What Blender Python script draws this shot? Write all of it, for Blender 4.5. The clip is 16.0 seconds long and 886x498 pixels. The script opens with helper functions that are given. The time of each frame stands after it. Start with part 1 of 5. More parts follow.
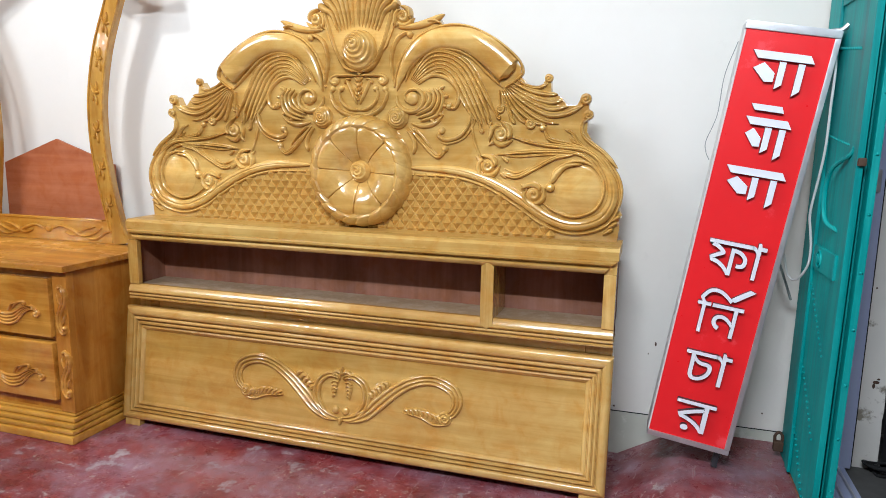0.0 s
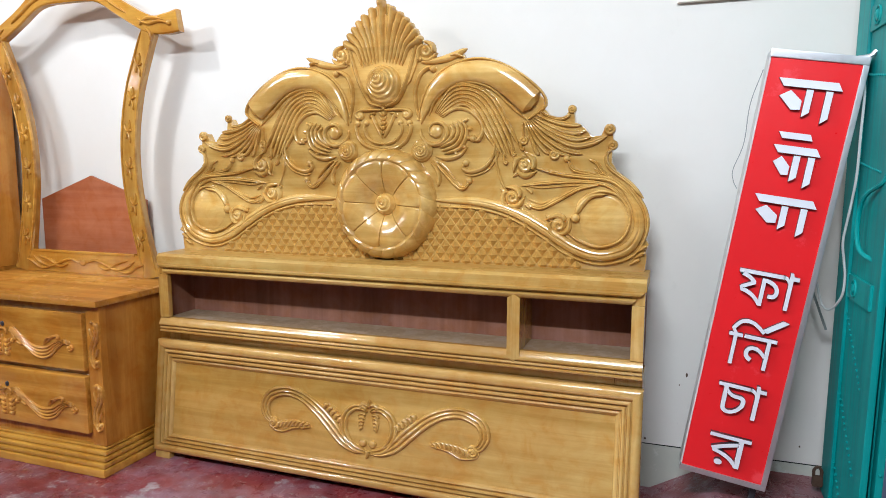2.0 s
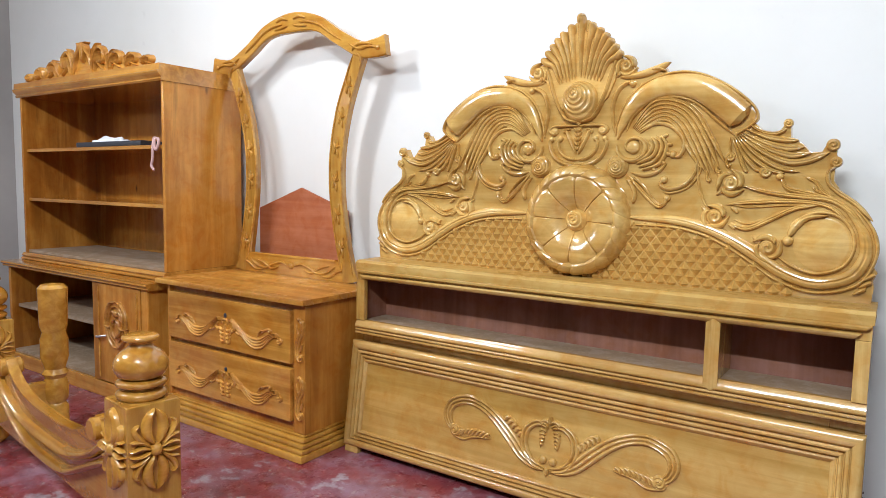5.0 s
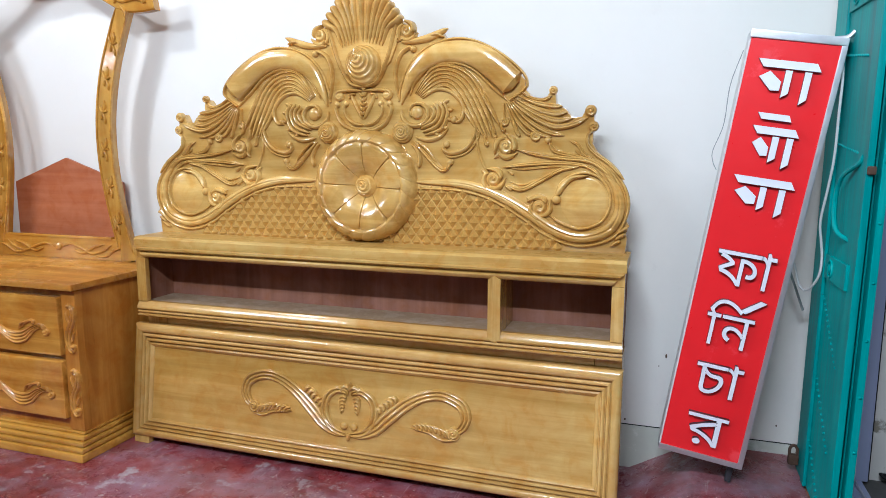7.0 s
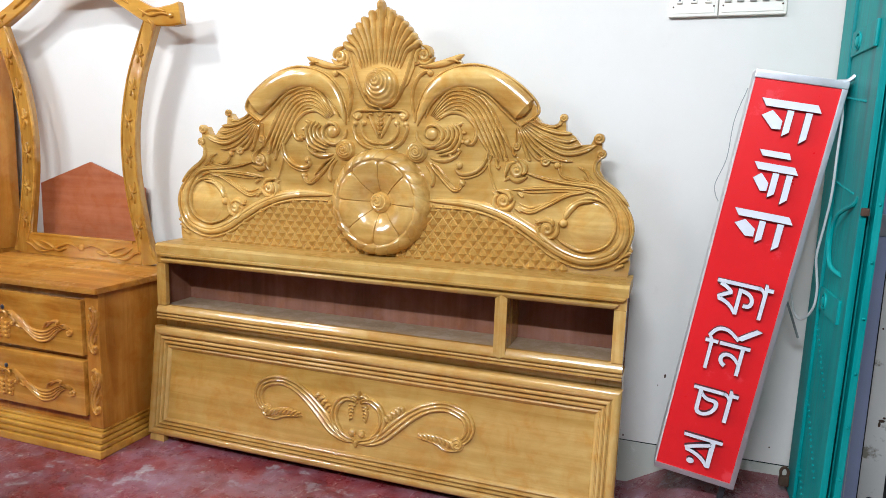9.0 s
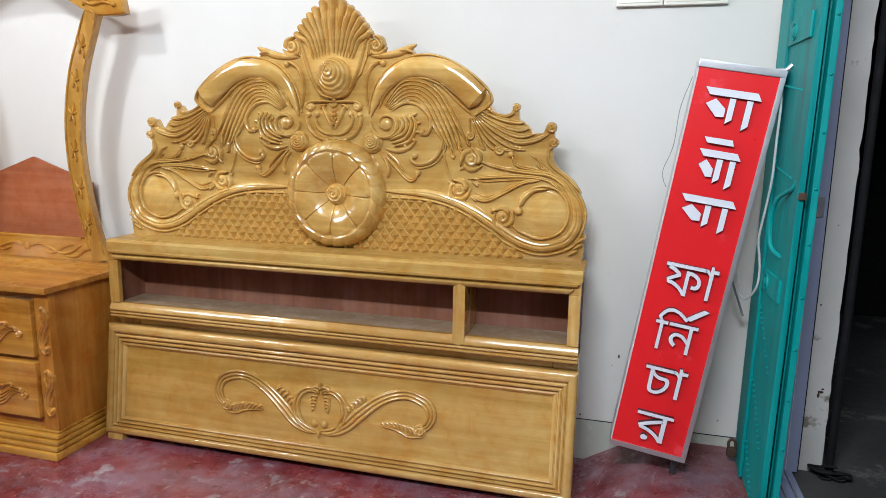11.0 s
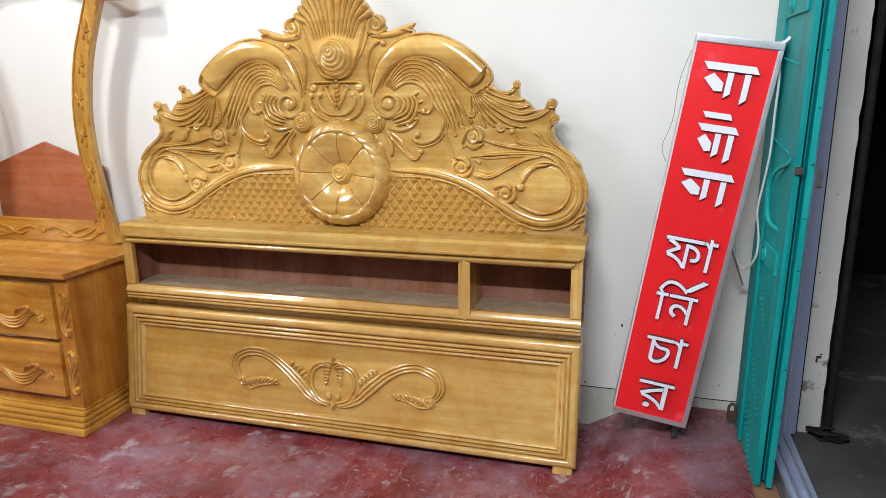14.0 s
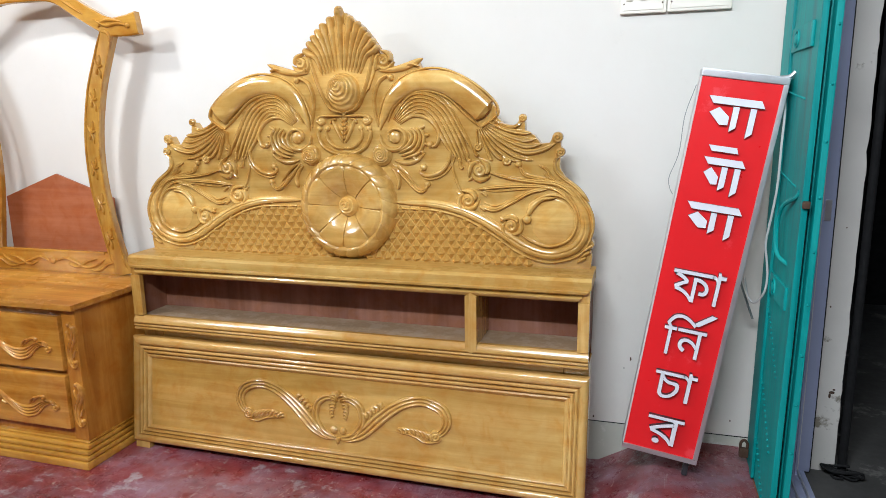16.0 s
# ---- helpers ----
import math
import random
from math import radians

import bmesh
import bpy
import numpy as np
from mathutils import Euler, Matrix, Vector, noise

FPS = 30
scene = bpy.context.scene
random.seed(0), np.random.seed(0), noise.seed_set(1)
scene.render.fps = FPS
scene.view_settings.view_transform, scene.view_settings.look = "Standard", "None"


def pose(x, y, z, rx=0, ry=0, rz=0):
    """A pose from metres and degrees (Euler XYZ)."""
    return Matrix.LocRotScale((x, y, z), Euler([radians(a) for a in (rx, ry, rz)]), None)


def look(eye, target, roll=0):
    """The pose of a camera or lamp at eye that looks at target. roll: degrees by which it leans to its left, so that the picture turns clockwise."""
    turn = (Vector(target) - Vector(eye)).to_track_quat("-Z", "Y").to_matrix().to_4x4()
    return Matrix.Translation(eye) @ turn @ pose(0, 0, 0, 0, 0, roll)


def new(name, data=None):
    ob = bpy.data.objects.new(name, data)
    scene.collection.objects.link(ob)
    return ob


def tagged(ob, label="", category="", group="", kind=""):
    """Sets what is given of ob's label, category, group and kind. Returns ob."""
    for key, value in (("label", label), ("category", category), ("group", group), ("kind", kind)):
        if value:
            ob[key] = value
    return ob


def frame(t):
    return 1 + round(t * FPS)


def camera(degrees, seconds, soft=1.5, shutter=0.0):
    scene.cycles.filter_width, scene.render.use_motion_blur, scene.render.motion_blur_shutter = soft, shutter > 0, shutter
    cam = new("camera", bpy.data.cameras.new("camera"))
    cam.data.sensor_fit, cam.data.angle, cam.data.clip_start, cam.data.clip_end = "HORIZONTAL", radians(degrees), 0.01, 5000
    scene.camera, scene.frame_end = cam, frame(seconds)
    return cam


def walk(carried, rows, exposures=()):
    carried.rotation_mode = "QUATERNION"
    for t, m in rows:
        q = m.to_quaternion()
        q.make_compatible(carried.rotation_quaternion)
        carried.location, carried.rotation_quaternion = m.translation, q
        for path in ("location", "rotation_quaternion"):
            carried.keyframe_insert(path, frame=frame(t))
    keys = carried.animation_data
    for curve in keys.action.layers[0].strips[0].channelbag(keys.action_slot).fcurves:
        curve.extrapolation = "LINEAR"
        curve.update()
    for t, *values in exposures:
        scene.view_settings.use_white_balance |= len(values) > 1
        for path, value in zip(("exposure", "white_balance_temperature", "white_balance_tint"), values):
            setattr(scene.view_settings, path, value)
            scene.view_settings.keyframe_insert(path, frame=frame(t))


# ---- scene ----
cam = camera(67.1, 16.0, 0.8)
PATH = [
    (0, (1.069, -0.327, 1.185), (0.478, 1.557, 0.865), 1.0),
    (0.5, (1.072, -0.322, 1.195), (0.471, 1.557, 0.87), 0.5),
    (1, (1.075, -0.323, 1.191), (0.461, 1.559, 0.91), 0.3),
    (1.5, (1.076, -0.323, 1.198), (0.454, 1.563, 0.961), 0.4),
    (2, (1.072, -0.323, 1.211), (0.402, 1.545, 0.963), 0.0),
    (2.5, (1.055, -0.335, 1.218), (0.231, 1.469, 0.965), -0.3),
    (3, (1.041, -0.344, 1.219), (0.081, 1.392, 0.962), -0.3),
    (3.2, (1.034, -0.35, 1.221), (0.023, 1.356, 0.965), -0.2),
    (3.6, (1.026, -0.357, 1.22), (-0.087, 1.291, 0.977), 0.09),
    (4.1, (1.015, -0.365, 1.21), (-0.184, 1.238, 0.998), 0.44),
    (4.6, (1.009, -0.37, 1.195), (-0.195, 1.236, 1.008), 0.8),
    (5, (1.01, -0.37, 1.181), (-0.113, 1.283, 0.995), 1.09),
    (5.3, (1.016, -0.367, 1.171), (0.016, 1.353, 0.967), 1.3),
    (5.5, (1.028, -0.36, 1.158), (0.124, 1.411, 0.942), 1.1),
    (6, (1.068, -0.313, 1.177), (0.394, 1.553, 0.92), -0.2),
    (6.5, (1.084, -0.3, 1.191), (0.492, 1.587, 0.896), 0.1),
    (7, (1.082, -0.31, 1.195), (0.457, 1.568, 0.906), 0.1),
    (7.5, (1.076, -0.315, 1.187), (0.446, 1.562, 0.899), 0.3),
    (8, (1.07, -0.316, 1.181), (0.47, 1.564, 0.856), -0.3),
    (8.5, (1.078, -0.337, 1.219), (0.475, 1.544, 0.908), 1.4),
    (9, (1.094, -0.392, 1.281), (0.451, 1.479, 0.984), 1.8),
    (9.5, (1.097, -0.422, 1.315), (0.507, 1.467, 1.027), 1.4),
    (10, (1.103, -0.42, 1.315), (0.541, 1.471, 0.988), 0.9),
    (10.2, (1.1, -0.419, 1.311), (0.547, 1.476, 0.988), 0.8),
    (10.9, (1.099, -0.412, 1.312), (0.576, 1.496, 0.969), 0.9),
    (11.6, (1.107, -0.403, 1.325), (0.595, 1.505, 0.947), 1.0),
    (12.3, (1.12, -0.407, 1.348), (0.566, 1.478, 0.973), 1.1),
    (12.5, (1.129, -0.415, 1.363), (0.547, 1.463, 0.992), 0.3),
    (13, (1.127, -0.439, 1.378), (0.565, 1.431, 0.948), -0.6),
    (13.5, (1.136, -0.429, 1.387), (0.573, 1.433, 0.923), -0.7),
    (14, (1.13, -0.443, 1.386), (0.589, 1.426, 0.921), -0.7),
    (14.5, (1.136, -0.438, 1.387), (0.597, 1.429, 0.914), -0.6),
    (15, (1.132, -0.437, 1.392), (0.6, 1.43, 0.91), -0.5),
    (15.5, (1.133, -0.436, 1.387), (0.588, 1.434, 0.936), -0.4),
    (16, (1.139, -0.432, 1.402), (0.567, 1.446, 1.019), -0.8),
]
EXPOSURES = [(0, -0.03, 5910, 10), (1, -0.09, 5910, 10), (2.25, -0.11, 5840, 10), (3.2, -0.07, 5710, 10), (5.5, -0.09, 5760, 10), (7, -0.10, 5510, 10), (9, -0.06, 5840, 10), (9.5, -0.27, 5740, 10), (10, -0.27, 5790, 10), (12.5, -0.18, 5990, 10), (14.5, -0.09, 6040, 10), (16, -0.12, 5990, 10)]
walk(cam, [(t, look(eye, target, roll)) for t, eye, target, roll in PATH], EXPOSURES)

# ---- light ----
world = bpy.data.worlds.new("world")
scene.world = world
world.use_nodes = True
world.node_tree.nodes["Background"].inputs[0].default_value = (0.75, 0.85, 1.0, 1)
world.node_tree.nodes["Background"].inputs[1].default_value = 0.008


def tube(name, eye, target, power, sx, sy, colour=(0.95, 0.985, 1.0)):
    lamp = bpy.data.lights.new(name, "AREA")
    lamp.shape, lamp.size, lamp.size_y = "RECTANGLE", sx, sy
    lamp.energy, lamp.color = power, colour
    ob = new(name, lamp)
    ob.matrix_basis = look(eye, target)
    return ob


def bulb(name, at, target, power, size, colour=(1.0, 0.985, 0.96)):
    ob = tube(name, at, target, power, size, size, colour)
    ob.data.shape = "DISK"
    return ob


bulb("led_bulb", (-1.64, 0.82, 2.98), (-1.2, 1.9, 1.0), 22, 0.15)
tube("tube_light", (-2.6, -0.9, 2.95), (-2.4, 1.8, 0.9), 60, 1.2, 0.07)
tube("tube_light", (0.70, -1.1, 2.95), (0.70, 2.1, 1.1), 120, 1.2, 0.07)
tube("tube_light", (-4.94, -0.80, 2.15), (-1.5, 0.6, 0.6), 36, 1.2, 0.06)


# ---- materials ----
def node_mat(name):
    m = bpy.data.materials.new(name)
    m.use_nodes = True
    nt = m.node_tree
    return m, nt, nt.nodes["Principled BSDF"]


def add(nt, kind, **inputs):
    n = nt.nodes.new(kind)
    for key, value in inputs.items():
        n.inputs[key.replace("_", " ")].default_value = value
    return n


def ramp(nt, fac, stops):
    r = nt.nodes.new("ShaderNodeValToRGB")
    while len(r.color_ramp.elements) < len(stops):
        r.color_ramp.elements.new(0.5)
    for e, (p, c) in zip(r.color_ramp.elements, stops):
        e.position, e.color = p, (*c, 1)
    nt.links.new(fac, r.inputs[0])
    return r.outputs[0]


def mix(nt, fac, a, b, blend="MIX"):
    m = nt.nodes.new("ShaderNodeMix")
    m.data_type, m.blend_type = "RGBA", blend
    for i, v in ((0, fac), (6, a), (7, b)):
        if isinstance(v, (int, float)):
            m.inputs[i].default_value = v
        elif isinstance(v, tuple):
            m.inputs[i].default_value = (*v, 1)
        else:
            nt.links.new(v, m.inputs[i])
    return m.outputs[2]


def coords(nt, scale, kind="Object"):
    c = nt.nodes.new("ShaderNodeTexCoord")
    mp = nt.nodes.new("ShaderNodeMapping")
    mp.inputs["Scale"].default_value = scale
    nt.links.new(c.outputs[kind], mp.inputs[0])
    return mp.outputs[0]


def noise_tex(nt, vec, scale, detail=4.0, rough=0.55, distort=0.0):
    n = add(nt, "ShaderNodeTexNoise", Scale=scale, Detail=detail, Roughness=rough, Distortion=distort)
    nt.links.new(vec, n.inputs["Vector"])
    return n.outputs[0]


def bump(nt, bsdf, height, strength, distance=0.002):
    b = add(nt, "ShaderNodeBump", Strength=strength, Distance=distance)
    nt.links.new(height, b.inputs["Height"])
    nt.links.new(b.outputs[0], bsdf.inputs["Normal"])


def wood(name, dark, light, along="x", rough=0.19, coat=1.0, grain=1.0, knots=True, gloss=0.06, streaks=0.0, varnish=(1.0, 0.81, 0.47)):
    """Grained wood of the tone dark to light, under a clear amber varnish where it is coated."""
    m, nt, b = node_mat(name)
    under = tuple(1 / (1 - coat * (1 - v)) for v in varnish)
    dark, light = (tuple(c * u for c, u in zip(tone, under)) for tone in (dark, light))
    long, cross = 1.6, 26.0 * grain
    s = {"x": (long, cross, cross), "y": (cross, long, cross), "z": (cross, cross, long)}[along]
    fine = noise_tex(nt, coords(nt, s), 1.0, 6.0, 0.6, 0.6)
    wide = noise_tex(nt, coords(nt, tuple(v * 0.16 for v in s)), 1.0, 3.0, 0.5, 0.8)
    blot = noise_tex(nt, coords(nt, (1.5, 1.5, 1.5)), 1.3, 3.0)
    c = ramp(nt, fine, [(0.30, tuple(0.80 * v for v in dark)), (0.44, dark), (0.66, light)])
    c2 = ramp(nt, wide, [(0.30, tuple(0.72 * v for v in dark)), (0.44, dark), (0.58, light)])
    c = mix(nt, 0.5, c, c2)
    tone = ramp(nt, blot, [(0.3, (0.86, 0.75, 0.62)), (0.7, (1.06, 1.05, 1.03))])
    c = mix(nt, 1.0, c, tone, "MULTIPLY")
    cloud = noise_tex(nt, coords(nt, (1, 1, 1)), 13.0, 7.0, 0.62, 0.6)
    c = mix(nt, 1.0, c, ramp(nt, cloud, [(0.36, (1.04, 1.06, 1.10)), (0.50, (1.0, 0.97, 0.92)), (0.66, (0.94, 0.80, 0.58))]), "MULTIPLY")
    if knots:
        k = add(nt, "ShaderNodeTexVoronoi", Scale=2.3)
        nt.links.new(coords(nt, tuple(0.7 if v == long else 1.7 for v in s)), k.inputs["Vector"])
        spot = ramp(nt, k.outputs["Distance"], [(0.02, (1, 1, 1)), (0.055, (0, 0, 0))])
        c = mix(nt, spot, c, tuple(0.28 * v for v in dark))
    if streaks:
        st = noise_tex(nt, coords(nt, tuple(v * (0.9 if v == long else 1.3) for v in s)), 1.0, 7.0, 0.7, 0.3)
        c = mix(nt, ramp(nt, st, [(0.60, (0, 0, 0)), (0.72, (streaks,) * 3)]), c, tuple(0.25 * v for v in dark))
    info = nt.nodes.new("ShaderNodeObjectInfo")
    vary = ramp(nt, info.outputs["Random"], [(0.0, (0.93, 0.92, 0.90)), (1.0, (1.05, 1.04, 1.03))])
    c = mix(nt, 1.0, c, vary, "MULTIPLY")
    nt.links.new(c, b.inputs["Base Color"])
    r = ramp(nt, fine, [(0.3, (rough * 1.25,) * 3), (0.7, (rough * 0.85,) * 3)])
    nt.links.new(r, b.inputs["Roughness"])
    b.inputs["Specular IOR Level"].default_value = 0.25
    b.inputs["Coat Weight"].default_value = coat
    b.inputs["Coat IOR"].default_value = 1.78
    b.inputs["Coat Tint"].default_value = (*varnish, 1)
    smear = noise_tex(nt, coords(nt, (1, 1, 1)), 9.0, 4.0)
    nt.links.new(ramp(nt, smear, [(0.35, (gloss * 0.7,) * 3), (0.65, (gloss * 1.5,) * 3)]), b.inputs["Coat Roughness"])
    bump(nt, b, fine, 0.10, 0.001)
    wave = add(nt, "ShaderNodeBump", Strength=0.5, Distance=0.0016)
    nt.links.new(noise_tex(nt, coords(nt, (1, 1, 1)), 42.0, 3.0), wave.inputs["Height"])
    nt.links.new(wave.outputs[0], b.inputs["Coat Normal"])
    return m


def paint(name, colour, rough=0.5, metal=0.0, wear=None, wear_at=0.62, scale=9.0, bumpy=0.15, tone=0.12):
    m, nt, b = node_mat(name)
    big = noise_tex(nt, coords(nt, (1, 1, 1)), scale * 0.25, 4.0)
    small = noise_tex(nt, coords(nt, (1, 1, 1)), scale * 5.0, 5.0, 0.6)
    t = ramp(nt, big, [(0.3, (1 - tone,) * 3), (0.7, (1 + tone * 0.4,) * 3)])
    c = mix(nt, 1.0, colour, t, "MULTIPLY")
    if wear:
        spots = noise_tex(nt, coords(nt, (1, 1, 1)), scale, 8.0, 0.7)
        c = mix(nt, ramp(nt, spots, [(wear_at, (0, 0, 0)), (wear_at + 0.06, (1, 1, 1))]), c, wear)
    nt.links.new(c, b.inputs["Base Color"])
    nt.links.new(ramp(nt, small, [(0.3, (rough * 0.85,) * 3), (0.7, (min(1, rough * 1.2),) * 3)]), b.inputs["Roughness"])
    b.inputs["Metallic"].default_value = metal
    bump(nt, b, small, bumpy, 0.001)
    return m


TEAK = wood("varnished_golden_wood", (0.475, 0.306, 0.086), (0.750, 0.545, 0.200), "x", knots=False, gloss=0.10, varnish=(1.0, 0.74, 0.36))
TEAK_BOARD = wood("varnished_golden_board", (0.480, 0.301, 0.073), (0.710, 0.496, 0.173), "x", streaks=0.14, rough=0.28, gloss=0.15)
TEAK_RAIL = wood("worn_varnished_rail", (0.445, 0.270, 0.074), (0.690, 0.475, 0.185), "x", streaks=0.5, rough=0.30, gloss=0.09, knots=False)
TEAK_CARVED = wood("varnished_footboard_carving", (0.460, 0.280, 0.066), (0.690, 0.470, 0.155), "x", knots=False, gloss=0.09)
TEAK_Z = wood("varnished_golden_wood_upright", (0.420, 0.264, 0.068), (0.720, 0.520, 0.194), "z", knots=False, streaks=0.55)
TEAK_SATIN = wood("satin_golden_board", (0.520, 0.340, 0.091), (0.750, 0.546, 0.205), "x", rough=0.45, coat=0.3, gloss=0.28, streaks=0.3)
HONEY = wood("varnished_honey_wood", (0.40, 0.198, 0.028), (0.66, 0.390, 0.072), "x", knots=False)
HONEY_Z = wood("varnished_honey_wood_upright", (0.36, 0.190, 0.032), (0.60, 0.365, 0.078), "z", knots=False, streaks=0.3)
AMBER = wood("varnished_amber_wood", (0.38, 0.172, 0.026), (0.72, 0.395, 0.078), "x", knots=False, streaks=0.2)
AMBER_TOP = wood("worn_amber_tabletop", (0.38, 0.172, 0.026), (0.66, 0.370, 0.075), "x", rough=0.4, coat=0.5, gloss=0.22, knots=False)
AMBER_Z = wood("varnished_amber_wood_upright", (0.31, 0.122, 0.016), (0.62, 0.300, 0.050), "z", grain=0.5, streaks=0.4, coat=0.45, gloss=0.16)
PLY = wood("red_brown_hardboard", (0.20, 0.094, 0.066), (0.265, 0.130, 0.092), "z", rough=0.65, coat=0.0, knots=False)
PLY_RED = wood("red_plywood", (0.33, 0.105, 0.048), (0.43, 0.16, 0.078), "x", rough=0.5, coat=0.1, knots=False)
DUSTY = paint("dusty_board", (0.27, 0.178, 0.098), 0.75, wear=(0.30, 0.215, 0.14), wear_at=0.5, scale=14)
# the paler red blotches paint both scuffs and reflections on the film
SIGN_RED = paint("red_sign_film", (0.80, 0.014, 0.018), 0.32, wear=(0.84, 0.05, 0.06), wear_at=0.60, scale=7, bumpy=0.06, tone=0.10)
ALU = paint("brushed_aluminium", (0.62, 0.63, 0.65), 0.38, 0.85, scale=14)
LETTER = paint("white_acrylic", (0.78, 0.79, 0.84), 0.35, scale=8, bumpy=0.03, tone=0.05)
def brushed_enamel():
    """Hand-brushed teal gloss paint with upright strokes and a few chips."""
    m, nt, b = node_mat("brushed_teal_enamel")
    stroke_n = noise_tex(nt, coords(nt, (38.0, 38.0, 1.1)), 1.0, 5.0, 0.65, 0.4)
    c = ramp(nt, stroke_n, [(0.28, (0.004, 0.165, 0.165)), (0.50, (0.008, 0.300, 0.285)), (0.72, (0.030, 0.400, 0.375))])
    blot = noise_tex(nt, coords(nt, (1, 1, 0.5)), 4.0, 6.0)
    c = mix(nt, 1.0, c, ramp(nt, blot, [(0.3, (0.70, 0.72, 0.74)), (0.65, (1.0, 1.0, 1.0))]), "MULTIPLY")
    chip = noise_tex(nt, coords(nt, (1, 1, 1)), 26.0, 8.0, 0.7)
    c = mix(nt, ramp(nt, chip, [(0.70, (0, 0, 0)), (0.73, (1, 1, 1))]), c, (0.03, 0.035, 0.035))
    nt.links.new(c, b.inputs["Base Color"])
    nt.links.new(ramp(nt, stroke_n, [(0.3, (0.42,) * 3), (0.7, (0.60,) * 3)]), b.inputs["Roughness"])
    b.inputs["Specular IOR Level"].default_value = 0.25
    bump(nt, b, stroke_n, 0.3, 0.0015)
    return m


TEAL = brushed_enamel()
RUST = paint("rusty_iron", (0.09, 0.05, 0.03), 0.7, 0.3, wear=(0.02, 0.02, 0.02), scale=30)
FRAME_GREY = paint("blue_grey_aluminium", (0.37, 0.41, 0.58), 0.38, 0.1, scale=6)
BLACK = paint("black_gap", (0.006, 0.006, 0.006), 0.6)
CABLE = paint("white_cable", (0.62, 0.62, 0.60), 0.5)
GREY_CABLE = paint("grey_cable", (0.25, 0.27, 0.26), 0.5)
PLASTIC = paint("ivory_plastic", (0.80, 0.76, 0.66), 0.35, tone=0.05)
DARK_PLASTIC = paint("dark_plastic", (0.03, 0.03, 0.035), 0.35)
GREY_PLASTIC = paint("grey_plastic", (0.40, 0.38, 0.34), 0.4)
CLOTH = paint("white_cloth", (0.75, 0.74, 0.72), 0.9)
PINK = paint("pink_ribbon", (0.55, 0.34, 0.30), 0.8)
PLASTER = paint("bare_plaster", (0.68, 0.655, 0.60), 0.85, wear=(0.25, 0.22, 0.17), wear_at=0.60, scale=6, bumpy=0.5, tone=0.25)
SKIRT = paint("grey_green_skirting", (0.52, 0.53, 0.46), 0.6, wear=(0.62, 0.62, 0.57), wear_at=0.55, scale=8, tone=0.2)
CONCRETE = paint("worn_concrete", (0.10, 0.097, 0.090), 0.75, wear=(0.20, 0.19, 0.175), wear_at=0.58, scale=5, bumpy=0.5, tone=0.45)
ORANGE_EDGE = paint("bare_clay_edge", (0.30, 0.15, 0.075), 0.7, wear=(0.2, 0.09, 0.06), wear_at=0.55, scale=10, tone=0.3)
# tones of the unseen walls and ceiling, chosen for how much light they bounce
SHOP_WALL = paint("unseen_wall_tone", (0.38, 0.35, 0.32), 0.8, scale=3, tone=0.3)
CEILING = paint("unseen_ceiling_tone", (0.70, 0.69, 0.67), 0.85, scale=3, tone=0.12)
# near-black colour stands in for the unlit outside; pipe and wire share it
OUT_DARK = paint("unlit_black", (0.003, 0.003, 0.0035), 0.9, scale=3, tone=0.4)


def wall_paint():
    m, nt, b = node_mat("white_distemper")
    v = coords(nt, (1, 1, 1))
    blot = ramp(nt, noise_tex(nt, v, 1.4, 5.0, 0.6), [(0.3, (0.680, 0.653, 0.592)), (0.65, (0.722, 0.702, 0.650))])
    dirt = ramp(nt, noise_tex(nt, v, 5.0, 8.0, 0.72), [(0.62, (0, 0, 0)), (0.80, (0.5, 0.5, 0.5))])
    c = mix(nt, dirt, blot, (0.52, 0.49, 0.44))
    speck = noise_tex(nt, v, 38.0, 6.0, 0.7)
    c = mix(nt, ramp(nt, speck, [(0.70, (0, 0, 0)), (0.76, (0.35, 0.35, 0.35))]), c, (0.42, 0.39, 0.34))
    nt.links.new(c, b.inputs["Base Color"])
    b.inputs["Roughness"].default_value = 0.62
    bump(nt, b, noise_tex(nt, v, 14.0, 6.0, 0.6), 0.2, 0.004)
    return m


